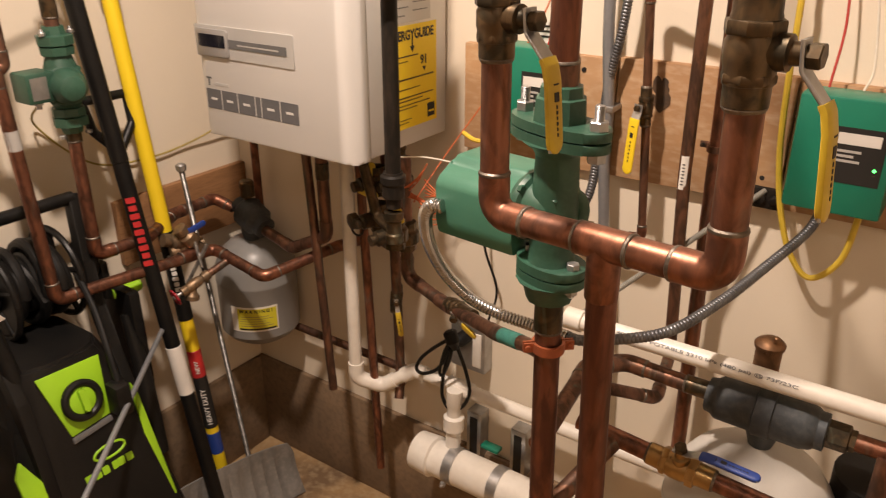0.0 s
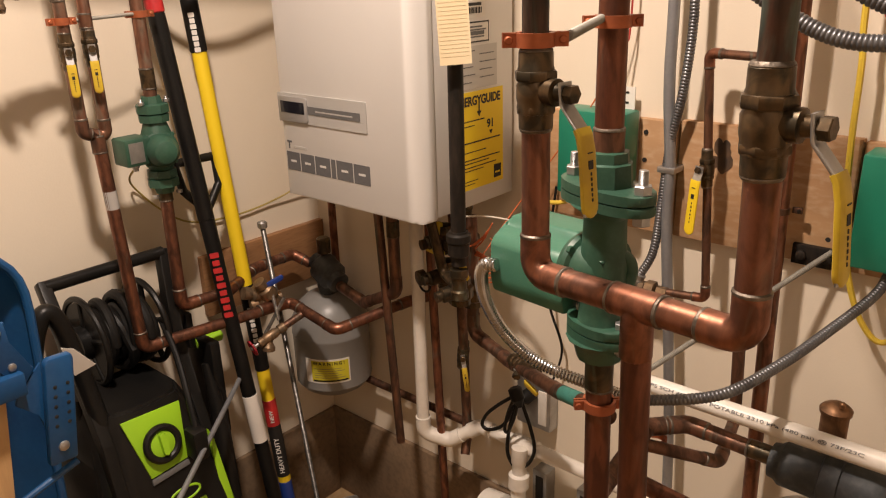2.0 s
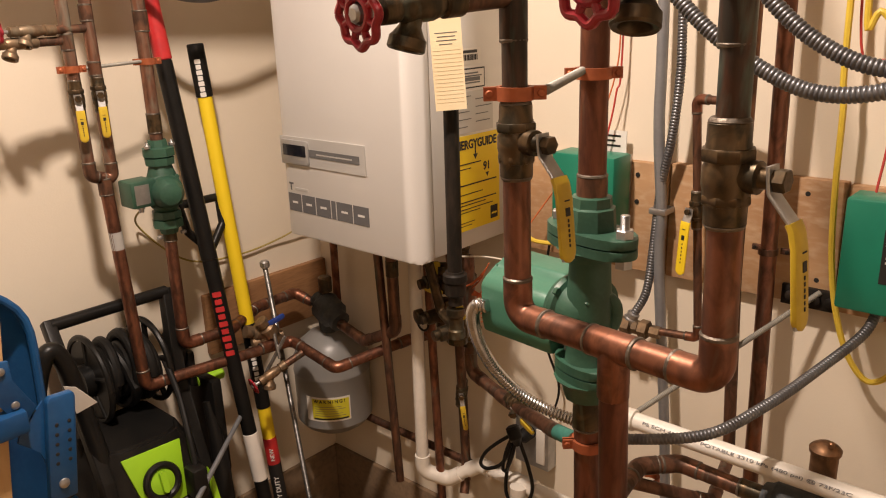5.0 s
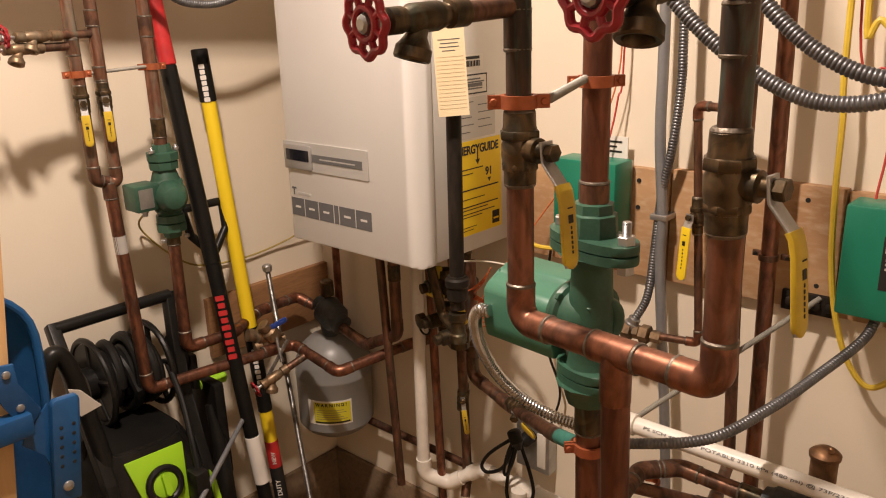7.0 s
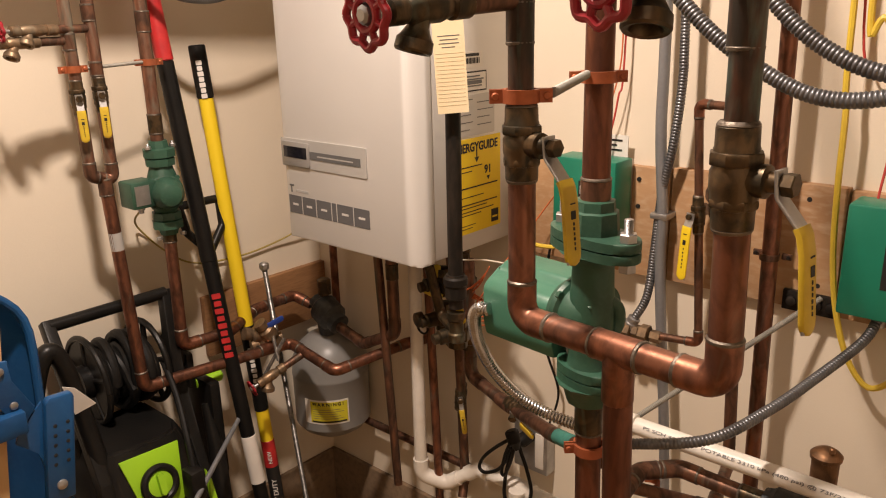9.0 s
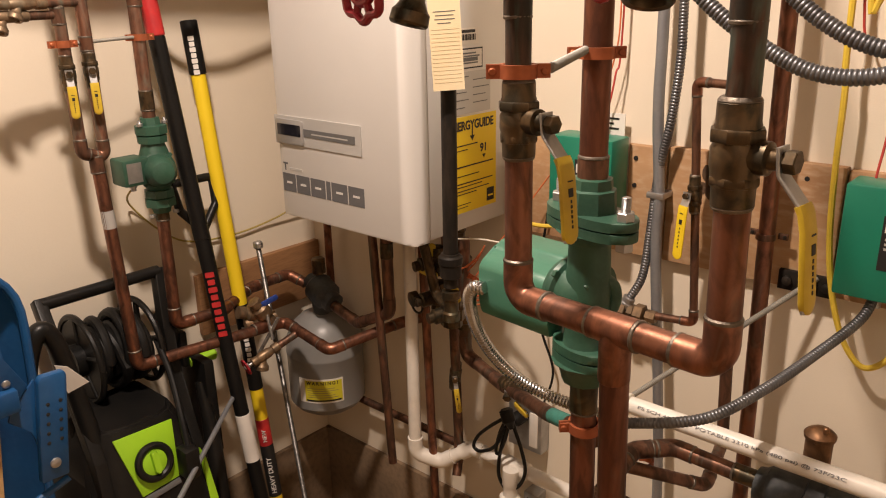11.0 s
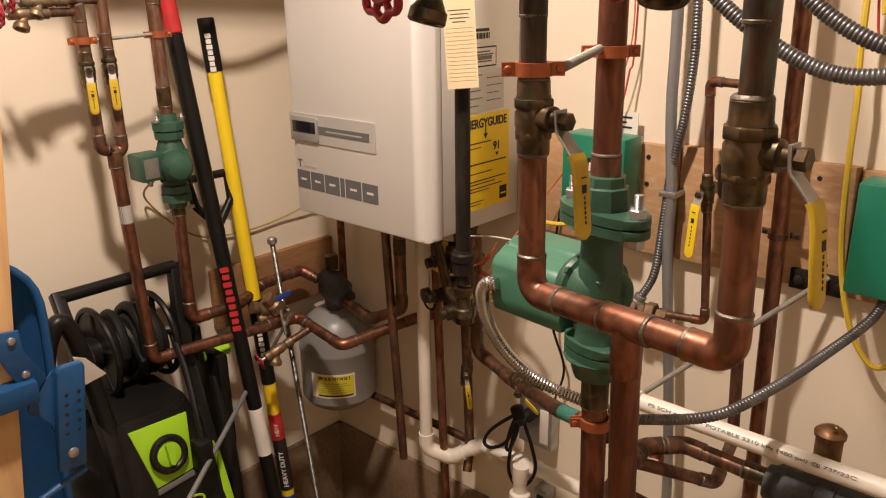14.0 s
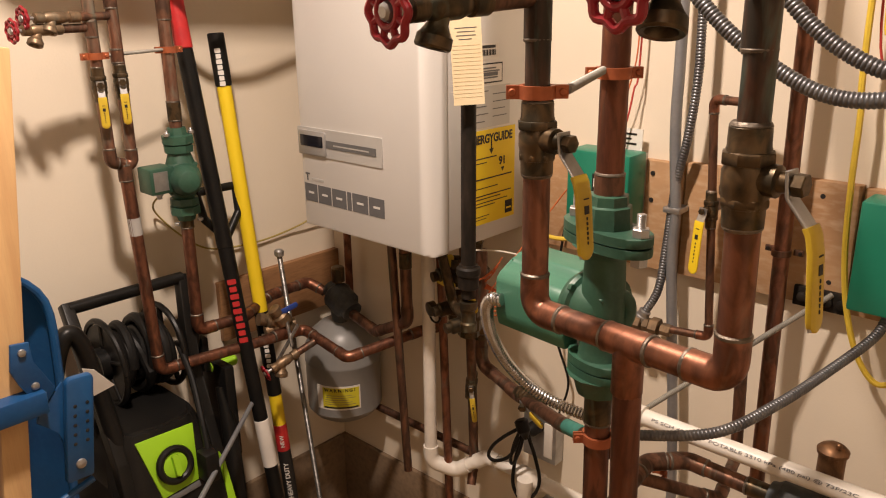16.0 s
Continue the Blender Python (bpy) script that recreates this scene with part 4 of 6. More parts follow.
# condensate plumbing
pipe_run("condensate_pipe", "white plastic condensate pipe with elbows", [(0.483, -0.15, 1.19), (0.481, -0.15, 0.555), (0.54, -0.115, 0.535), (0.615, -0.075, 0.588), (1.30, -0.075, 0.588)], 0.0165, PVC, PVC, bend=0.03, rings=False, category="plastic pipe", sleeve=1.22)
dr = thing("neutraliser_feed", (0.755, -0.09, 0.45), "white plastic drop with cap into the canister", "plastic pipe")
part("tee", turned((0.72, -0.075, 0.588), (1, 0, 0), [(0, 0.017), (0.002, 0.022), (0.07, 0.022), (0.072, 0.017)], 20), PVC, dr)
part("drop", turned((0.757, -0.10, 0.60), (0, -0.05, -1), [(0, 0.01), (0.003, 0.021), (0.045, 0.021), (0.05, 0.018), (0.075, 0.018), (0.08, 0.026), (0.115, 0.026), (0.12, 0.019), (0.2, 0.019)], 20), PVC, dr)
ne = thing("neutraliser_canister", (0.68, -0.12, 0.37), "white condensate neutraliser canister in strut clamps", "canister")
part("shell", turned((0.655, -0.125, 0.39), (1, 0, 0), [(0, 0.03), (0.006, 0.05), (0.06, 0.054), (0.064, 0.047), (0.42, 0.047), (0.424, 0.054), (0.48, 0.054), (0.486, 0.04)], 28), PVC, ne)
for x in (0.775, 0.905):
    st = part("strut", slab((x - 0.021, -0.04, 0.36), (x + 0.021, 0.0, 0.50), 0.002), GREYM, ne, "galvanised strut channel")
    # black slab on the strut face, painted shade of the open slot
    part("slot_shade", slab((x - 0.011, -0.041, 0.375), (x + 0.011, -0.038, 0.485)), INK, st)
    part("strap", turned((x - 0.014, -0.125, 0.39), (1, 0, 0), [(0, 0.047), (0.001, 0.0495), (0.027, 0.0495), (0.028, 0.047)], 28), GREYM, ne, "steel pipe strap")
    bolt((x, -0.176, 0.37), (0, -1, -0.2), 0.008, 0.006, ne)
part("green_clip", slab((0.815, -0.07, 0.428), (0.865, -0.045, 0.438), 0.002), GREENBOX, ne, "green strut clip")

main_pvc = pipe_run("plastic_supply_pipe", "long white plastic pipe with printed black lettering", [(1.155, -0.315, 1.021), (2.0, -0.315, 1.021)], 0.0155, PVC, PVC, rings=False, category="plastic pipe")
part("end_cap", turned((1.135, -0.315, 1.021), (1, 0, 0), [(0, 0.012), (0.003, 0.0195), (0.034, 0.0195), (0.036, 0.0155)], 20), PVC, main_pvc)
al = radians(-28)
nrm = V((0, math.cos(al) * -0.75, 0.66)).normalized()
words("pipe_print", "PS SCH 40 PVC    POTABLE 3310 kPa (480 psi) @ 73F/23C", 0.0072, V((1.190, -0.315, 1.021)) + nrm * 0.01545 - V((0, 0.004, 0.004)), (1, 0, 0), nrm.cross(V((1, 0, 0))).normalized(), GREYINK, main_pvc, 0.0009, squeeze=1.9)

# ---- near manifold and big pump ----
P1, P2 = (1.279, -0.811), (1.514, -0.850)
man = pipe_run("manifold_pipe", "bright copper U-shaped manifold with tee", [(1.2755, -0.809, 1.63), (P1[0], P1[1], 1.410), (P2[0], P2[1], 1.4215), (1.509, -0.849, 1.63)], R1, COPPER, ELBOW, bend=0.019, sleeve=1.09,
               joints=[((1.4065, -0.8322, 1.4163), (0.235, -0.039, 0.0115), 0.026)])
for p in (P1, P2):
    pipe_run("manifold_riser", "dark tarnished copper riser above the valve", [(p[0] - 0.012, p[1] + 0.004, CZ), (p[0] - 0.004, p[1] + 0.001, 1.61)], 0.0128, COPPERX, COPPERX, joints=[((p[0] - 0.0062, p[1] + 0.002, 1.715), (-0.006, 0.003, 1), 0.018)], group="manifold risers")
part("tee_branch", turned((1.407, -0.832, 1.414), (0.01, -0.002, -1), [(0, R1 * 1.09), (0.05, R1 * 1.09), (0.052, R1)], 20), ELBOW, man)
part("tee_drop", rod(bmesh.new(), (1.4072, -0.832, 1.40), (1.448, -0.835, FZ), R1, 20), COPPERSHADE, man)
v1 = ball_valve((1.2755, -0.809, 1.598), (-0.02, 0.01, 1), (1, -0.15, 0), R1, (0.1, 0, -1), "green-tarnished brass ball valve with yellow lever", YELLOW, BRASS, 0.037, 2.6, 0.02, 0.022, 0.112, group="manifold ball valves", fat=1.38)
ball_valve((1.509, -0.849, 1.598), (-0.02, 0, 1), (1, -0.1, 0), R1, (0.1, 0, -1), "bronze-coloured ball valve with worn yellow lever", YELLOW, BRASS, 0.041, 2.55, 0.018, 0.022, 0.112, group="manifold ball valves", fat=1.42)
drain_valve((1.272, -0.806, 1.737), (1.252, -0.992, 1.726), 0.0098, (-0.05, 0.1, -1), "brass hose drain with lobed red wheel", 0.0255, BRASS, "manifold drain valves")
drain_valve((1.504, -0.85, 1.756), (1.474, -1.004, 1.742), 0.0098, (0.2, 0.0, -1), "brass hose drain with lobed red wheel", 0.0245, BRASS, "manifold drain valves")
split_clamp((1.2725, -0.807, 1.645), R1, (0.74, 0.67, 0), "copper-plated split clamp on the manifold")
split_clamp((1.244, -0.61, 1.648), R54, (0.74, 0.67, 0), "copper-plated split clamp on the pump pipe")
solo("threaded_rod", all_thread((1.296, -0.786, 1.647), (1.240, -0.628, 1.652), 0.0052, 0.002), DULLZINC, "short threaded rod between two clamps", "rod")

qx, qy = 1.246, -0.610
pipe_run("pump_supply", "thick copper pipe entering the pump from above", [(1.238, -0.606, CZ), (qx, qy, 1.47)], R54, COPPERSHADE, ELBOW, joints=[((qx, qy, 1.505), (0, 0, 1), 0.018, COPPERD)])
pipe_run("pump_discharge", "thick copper pipe dropping from pump to the floor", [(qx, qy, 1.24), (1.272, -0.612, FZ)], R54, COPPERSHADE, ELBOW, joints=[((qx + 0.001, qy, 1.195), (0, 0, 1), 0.022, BRASS)])
split_clamp((1.2495, -0.61, 1.148), R54, (0.74, 0.67, 0), "copper-plated split clamp under the pump")
pump = thing("circulator_pump", (qx, qy, 1.24), "large green cast-iron circulator with flange bolts", "pump", "circulator pumps")
fa = V((0.95, -0.31, 0)).normalized()
fb = V((0, 0, 1)).cross(fa)


def flange(z0, th, name, kk=1.0):
    poly = []
    for k in range(36):
        a = k * math.tau / 36
        x = kk * 0.058 * math.cos(a) + kk * 0.017 * (1 if math.cos(a) > 0 else -1) * abs(math.cos(a)) ** 0.4
        y = 0.036 * math.sin(a)
        poly.append((x, y))
    part(name, plate(poly, (qx, qy, z0), fa, fb, th, 0.0015), GREEN, pump)


flange(1.444, 0.012, "companion_flange"), flange(1.430, 0.012, "upper_flange"), flange(1.262, 0.012, "lower_flange", 0.68), flange(1.248, 0.012, "companion_flange", 0.68)
part("flange_collar", turned((qx, qy, 1.455), (0, 0, 1), [(0, 0.033), (0.028, 0.031), (0.03, 0.027), (0.042, 0.026), (0.044, 0.0175)], 8), GREEN, pump)
part("lower_collar", turned((qx, qy, 1.249), (0, 0, -1), [(0, 0.045), (0.008, 0.036), (0.03, 0.030), (0.032, 0.0175)], 12), GREEN, pump)
part("neck", turned((qx, qy, 1.262), (0, 0, 1), [(0, 0.036), (0.014, 0.030), (0.03, 0.029), (0.06, 0.030), (0.09, 0.030), (0.12, 0.028), (0.145, 0.027), (0.158, 0.028), (0.170, 0.036)], 28), GREEN, pump)
vd = V((0.97, -0.24, 0)).normalized()
vol = part("volute", turned(V((qx, qy, 1.338)) - vd * 0.046, vd, [(0, 0.034), (0.004, 0.043), (0.012, 0.046), (0.018, 0.044), (0.021, 0.038), (0.044, 0.037), (0.054, 0.033), (0.061, 0.024), (0.064, 0.010)], 36), GREEN, pump)
lip = [V((qx, qy, 1.336)) + vd * 0.018 + (fb * math.cos(a) + V((0, 0, 1)) * math.sin(a)) * (0.022 + 0.0022 * k / 4) for k, a in enumerate([radians(-120 + 12 * q) for q in range(22)])]
part("volute_rib", sweep(bmesh.new(), lip, [0.004 + 0.007 * math.sin(math.pi * k / 21) for k in range(22)], 12), GREEN, vol)
for k in range(4):
    a = math.tau * (k + 0.5) / 4
    p = V((qx, qy, 1.338)) - vd * 0.030 + (fb * math.cos(a) + V((0, 0, 1)) * math.sin(a)) * 0.042
    bolt(p, vd, 0.0062, 0.0, pump, "casing_bolt", GREEN)
part("flange_web", turned((qx, qy, 1.413), (0, 0, 1), [(0, 0.027), (0.008, 0.031), (0.018, 0.044)], 24), GREEN, pump)
for s in (1, -1):
    o = fa * (s * 0.061)
    bolt(V((qx, qy, 1.456)) + o, (0, 0, 1), 0.0115, 0.018, pump)
    bolt(V((qx, qy, 1.430)) + o, (0, 0, -1), 0.0115, 0.0, pump)
    bolt(V((qx, qy, 1.274)) + o * 0.62, (0, 0, 1), 0.0085, 0.0, pump)
    bolt(V((qx, qy, 1.248)) + o * 0.62, (0, 0, -1), 0.0085, 0.004, pump)
# motor cover: a wide box beside the volute with a sloped top edge
part("motor_cover", plate([(0.006, -0.022), (0, 0), (0, 0.054), (0.010, 0.065), (0.038, 0.071), (0.046, 0.084), (0.10, 0.084), (0.115, 0.05), (0.115, -0.022)], (1.062, -0.609, 1.287), (0.1, 1, 0), (0, 0, 1), 0.132, 0.005), GREENB, pump, "pale green motor cover")
part("motor_body", turned((1.24, -0.566, 1.325), (-1, 0.05, 0), [(0, 0.042), (0.02, 0.043), (0.045, 0.043), (0.055, 0.03)], 26), GREEN, pump)
part("cover_screw", turned((1.20, -0.61, 1.352), (0.6, -0.8, 0.1), [(0, 0.009), (0.012, 0.009), (0.014, 0.012), (0.02, 0.012), (0.022, 0.006)], 8), GREENB, pump)

# conduits
solo("flexible_conduit", ridged([(1.082, -0.616, 1.312), (1.063, -0.617, 1.309), (1.044, -0.606, 1.284), (1.027, -0.572, 1.225), (1.029, -0.532, 1.161), (1.051, -0.492, 1.107), (1.086, -0.462, 1.077), (1.135, -0.45, 1.068), (1.21, -0.46, 1.074)], 0.0106, 0.0062, 0.26, 16), FLEXB, "shiny flexible steel conduit looping from the pump", "conduit", "flexible conduits")
solo("flexible_conduit", ridged([(1.21, -0.46, 1.074), (1.244, -0.46, 1.080), (1.343, -0.42, 1.107), (1.393, -0.32, 1.131), (1.426, -0.2, 1.152), (1.462, -0.1, 1.188), (1.472, -0.06, 1.222)], 0.0088, 0.0058, 0.12), FLEX, "grey flexible conduit sagging to the relay box", "conduit", "flexible conduits")
solo("flexible_conduit", ridged([(1.0, -0.4, CZ), (1.05, -0.42, 2.5), (1.187, -0.506, 1.926), (1.273, -0.545, 1.785), (1.331, -0.553, 1.719), (1.398, -0.553, 1.667), (1.476, -0.553, 1.631), (1.554, -0.553, 1.636), (1.647, -0.538, 1.676), (1.8, -0.45, 1.86), (1.95, -0.3, 2.3), (1.98, -0.25, CZ)], 0.0092, 0.0052, 0.15), FLEX, "heavy grey flexible conduit sagging in front of the wall", "conduit", "flexible conduits")
solo("flexible_conduit", ridged([(1.22, -0.42, CZ), (1.26, -0.44, 2.5), (1.343, -0.506, 1.926), (1.39, -0.553, 1.785), (1.417, -0.553, 1.735), (1.476, -0.553, 1.683), (1.546, -0.553, 1.656), (1.632, -0.538, 1.665), (1.8, -0.47, 1.8), (2.0, -0.3, 2.3), (2.03, -0.25, CZ)], 0.0092, 0.0052, 0.15), FLEX, "heavy grey flexible conduit sagging in front of the wall", "conduit", "flexible conduits")
solo("flexible_conduit", ridged([(1.07, -0.06, CZ), (1.095, -0.06, 1.75), (1.098, -0.06, 1.60), (1.088, -0.06, 1.48), (1.066, -0.05, 1.38), (1.056, -0.05, 1.25), (1.05, -0.058, 1.16), (1.028, -0.066, 1.106)], 0.009, 0.006, 0.14), FLEX, "thin grey flexible conduit beside the rigid one", "conduit", "flexible conduits")
emt = thing("rigid_conduit", (1.113, -0.05, 0.7), "grey rigid conduit strapped to the wall", "conduit")
part("tube", sweep(bmesh.new(), spline([(1.03, -0.05, CZ), (1.053, -0.05, 1.742), (1.056, -0.05, 1.50), (1.070, -0.05, 1.33), (1.073, -0.05, 1.195), (1.113, -0.05, 0.707), (1.13, -0.05, FZ)], 8), 0.0108, 16), EMT, emt)
part("strap", slab((1.048, -0.062, 1.325), (1.084, -0.018, 1.337), 0.002), GREYM, emt, "steel strap")
solo("flexible_conduit", ridged([(0.13, -0.04, CZ), (0.145, -0.06, 2.02), (0.15, -0.20, 1.86), (0.135, -0.343, 1.782), (0.13, -0.44, 1.763), (0.13, -0.525, 1.792), (0.125, -0.60, 1.92), (0.12, -0.63, 2.2), (0.11, -0.64, CZ)], 0.009, 0.006, 0.12), FLEX, "thin flexible conduit curving high on the wall", "conduit", "flexible conduits")

# copper on the north wall
bp = pipe_run("wall_riser", "tall copper riser with barcode sticker", [(1.245, -0.13, CZ), (1.255, -0.13, 1.259), (1.275, -0.14, 0.90)], R34, COPPERD)
stk = wrap("sticker", 1.2545, -0.13, R34 + 0.0004, -112, -50, 1.232, 1.292, PAPERW, bp)
for k in range(7):
    wrap("code_bar", 1.2545, -0.13, R34 + 0.0013, -96, -74, 1.240 + 0.006 * k, 1.2425 + 0.006 * k, GREYINK, stk, 0.0003)
fr = pipe_run("wall_riser", "tall copper riser strapped to the board", [(1.262, -0.062, CZ), (1.305, -0.062, FZ)], R1, COPPER)
part("riser_strap", turned((1.2848, -0.062, 1.285), (0, 0, 1), [(0, R1), (0.001, R1 + 0.003), (0.012, R1 + 0.003), (0.013, R1)], 18), COPPERD, fr)
for s in (1, -1):
    part("strap_ear", slab((1.285 + s * 0.017, -0.05, 1.286), (1.285 + s * 0.034, -0.044, 1.297), 0.001), COPPERD, fr)
    part("strap_screw", turned((1.285 + s * 0.029, -0.05, 1.291), (0, -1, 0), [(0, 0.004), (0.003, 0.003)], 8), IRON, fr)
sm = pipe_run("small_copper_pipe", "slim copper pipe with bright elbow and valve", [(1.245, -0.10, 1.556), (1.137, -0.07, 1.556), (1.170, -0.07, 1.094), (1.075, -0.07, 1.085)], R12, COPPERD, ELBOW, bend=0.012, sleeve=1.18)
for x, rr, w in ((1.092, 0.013, 0.022), (1.066, 0.0195, 0.020), (1.044, 0.015, 0.014), (1.028, 0.021, 0.022), (1.004, 0.014, 0.05)):
    part("union", turned((x - w, -0.07, 1.083), (1, 0, 0), [(0, rr * 0.9), (0.001, rr), (w - 0.001, rr), (w, rr * 0.9)], 6), BRASSM, sm)
part("conduit_connector", turned((1.030, -0.066, 1.112), (-0.45, -0.1, -1), [(0, 0.010), (0.002, 0.013), (0.012, 0.013), (0.014, 0.0155), (0.024, 0.0155), (0.026, 0.010)], 12), GREYM, sm, "zinc conduit connector")
ball_valve((1.1505, -0.07, 1.350), (-0.07, 0, 1), (-0.25, -1, 0), R12 * 1.1, (-0.05, 0, -1), "small brass valve with bright yellow lever", YLABEL, BRASS, 0.034, 2.6, 0.006, 0.022, 0.122, fat=1.55)
solo("threaded_rod", all_thread((1.372, -0.03, 1.222), (1.135, -0.25, 0.995), 0.0057), DULLZINC, "grey threaded rod bracing the pipe to wall bracket", "rod")
br = thing("wall_bracket", (1.35, -0.02, 1.205), "black slotted steel bracket on the board", "bracket")
part("bar", slab((1.305, -0.032, 1.188), (1.40, -0.021, 1.226), 0.002), IRON, br)
for x in (1.322, 1.366, 1.39):
    part("bolt", turned((x, -0.032, 1.207), (0, -1, 0), [(0, 0.009), (0.006, 0.009), (0.008, 0.005)], 10), IRON, br)


def relay_box(x0, x1, z0, z1, label, lamp_on):
    root = thing("relay_box", ((x0 + x1) / 2, -0.02, z0), label, "control box", "relay boxes")
    part("backplate", slab((x0 + 0.004, -0.03, z0 + 0.004), (x1 - 0.004, -0.021, z1 - 0.004)), GREYM, root)
    cover = part("cover", slab((x0, -0.1, z0), (x1, -0.03, z1), 0.005), GREENBOX, root)
    face = part("label_plate", slab((x0 + 0.062, -0.1008, z0 + 0.055), (x1 - 0.012, -0.0995, z1 - 0.045)), INK, cover, "black printed label")
    part("mark", slab((x0 + 0.066, -0.1014, z1 - 0.072), (x1 - 0.02, -0.1005, z1 - 0.054), 0.0), PAPERW, face)
    for k in range(3):
        part("text_bar", slab((x0 + 0.068, -0.1014, z1 - 0.085 - 0.008 * k), (x1 - 0.045 - 0.01 * (k % 2), -0.1005, z1 - 0.081 - 0.008 * k)), SILVER, face)
    if lamp_on:
        part("indicator", turned((x1 - 0.022, -0.1005, z0 + 0.082), (0, -1, 0), [(0, 0.003), (0.002, 0.0025)], 10), LED, face, "lit green indicator")
    part("connector", turned((x0 + 0.06, -0.06, z0), (0, 0, -1), [(0, 0.014), (0.006, 0.014), (0.007, 0.011), (0.022, 0.011)], 12), GREYM, root)
    return root


relay_box(0.845, 0.99, 1.262, 1.436, "green pump relay box with black label", False)
relay_box(1.412, 1.560, 1.226, 1.416, "green zone relay box with lit indicator", True)
pad = thing("instruction_card", (0.9, -0.03, 1.436), "small white printed card behind relay box", "card")
part("card", slab((0.885, -0.026, 1.42), (0.975, -0.024, 1.478)), PAPERW, pad)
for k in range(3):
    part("text_bar", slab((0.893, -0.0268, 1.465 - 0.01 * k), (0.962 - 0.012 * (k % 2), -0.0258, 1.469 - 0.01 * k)), INK, pad)


def cable(label, pts, r, material, group="loose cables"):
    return solo("cable", sweep(bmesh.new(), spline(pts, 10), r, 8), material, label, "cable", group)


cable("yellow plastic cable looping below the relay box", [(1.36, -0.05, CZ), (1.37, -0.05, 1.733), (1.378, -0.05, 1.55), (1.380, -0.05, 1.43), (1.386, -0.045, 1.30), (1.405, -0.05, 1.20), (1.435, -0.05, 1.12), (1.474, -0.05, 1.085), (1.515, -0.05, 1.13), (1.53, -0.07, 1.225)], 0.0055, YWIRE)
cable("yellow plastic cable beside relay box", [(1.40, -0.05, CZ), (1.395, -0.05, 1.78), (1.42, -0.05, 1.70), (1.50, -0.05, 1.66), (1.60, -0.04, 1.70)], 0.0055, YWIRE)
cable("thin red control wire dropping to the relay box", [(1.375, -0.03, CZ), (1.38, -0.03, 1.74), (1.43, -0.03, 1.62), (1.447, -0.035, 1.52), (1.445, -0.06, 1.42)], 0.0022, REDWIRE)
cable("thin white control wire dropping to the relay box", [(1.42, -0.02, CZ), (1.44, -0.02, 1.74), (1.475, -0.02, 1.60), (1.50, -0.04, 1.46), (1.495, -0.06, 1.42)], 0.002, WIREW)
cable("orange control wire from card to the heater", [(0.96, -0.04, 1.75), (0.955, -0.04, 1.60), (0.905, -0.05, 1.46), (0.80, -0.06, 1.31), (0.735, -0.10, 1.20), (0.70, -0.18, 1.10)], 0.0016, ORWIRE)
cable("dark red control wire above relay box", [(0.965, -0.03, CZ), (0.962, -0.03, 1.72), (0.955, -0.04, 1.55), (0.935, -0.05, 1.435)], 0.002, REDWIRE)
for k in range(4):
    cable("bunched orange control wires under the heater", [(0.722 - 0.006 * k, -0.16, 1.185 - 0.012 * k), (0.696 - 0.01 * k, -0.16 - 0.006 * k, 1.14 - 0.006 * k), (0.668 - 0.008 * k, -0.165, 1.105 + 0.006 * k), (0.70 + 0.012 * k, -0.165 + 0.004 * k, 1.100 - 0.004 * k), (0.735 + 0.01 * k, -0.18, 1.082 + 0.005 * k)], 0.0017, ORWIRE)
cable("white wire from heater to the pump", [(0.665, -0.20, 1.20), (0.72, -0.15, 1.195), (0.80, -0.12, 1.18), (0.90, -0.15, 1.165), (1.00, -0.30, 1.2)], 0.002, WIREW)
for k in range(5):
    cable("loose orange wire tangled by the gas union", [(0.70, -0.14, 1.10 + 0.01 * k), (0.76 + 0.008 * k, -0.16, 1.115 - 0.006 * k), (0.80 - 0.01 * k, -0.20, 1.085 + 0.008 * k), (0.73, -0.20, 1.06 + 0.01 * k)], 0.0014, ORWIRE)
cable("short yellow cable stub under the relay box", [(0.87, -0.06, 1.262), (0.85, -0.075, 1.235), (0.80, -0.09, 1.232), (0.76, -0.08, 1.24)], 0.005, YWIRE)
cable("black cord hanging from relay box", [(0.80, -0.03, 1.25), (0.79, -0.04, 1.12), (0.80, -0.05, 0.98), (0.825, -0.03, 0.86), (0.80, -0.03, 0.76)], 0.003, RUBBER)
cable("thin yellow wire sagging along the wall to pump", [(0.06, -0.60, 1.315), (-0.045, -0.57, 1.24), (-0.05, -0.45, 1.12), (-0.05, -0.30, 1.095), (-0.045, -0.15, 1.11), (0.0, -0.02, 1.165), (0.10, -0.012, 1.19)], 0.0025, YWIREP)
outl = thing("outlet_box", (0.752, 0, 0.62), "grey steel outlet box with plugged cord", "outlet")
part("box", slab((0.70, -0.035, 0.62), (0.80, 0, 0.745), 0.003), GREYM, outl)
part("plug", turned((0.745, -0.035, 0.715), (0, -1, 0), [(0, 0.018), (0.03, 0.018), (0.045, 0.008)], 12), RUBBER, outl)
part("receptacle", slab((0.765, -0.038, 0.635), (0.79, -0.034, 0.73), 0.002), PVC, outl)
cable("black power cord looped below the outlet", [(0.748, -0.100, 0.762), (0.742, -0.100, 0.715), (0.724, -0.100, 0.636), (0.718, -0.100, 0.572), (0.732, -0.100, 0.540), (0.753, -0.100, 0.534), (0.784, -0.100, 0.564), (0.799, -0.100, 0.611), (0.786, -0.100, 0.666), (0.767, -0.100, 0.711), (0.757, -0.100, 0.746)], 0.0045, RUBBER)
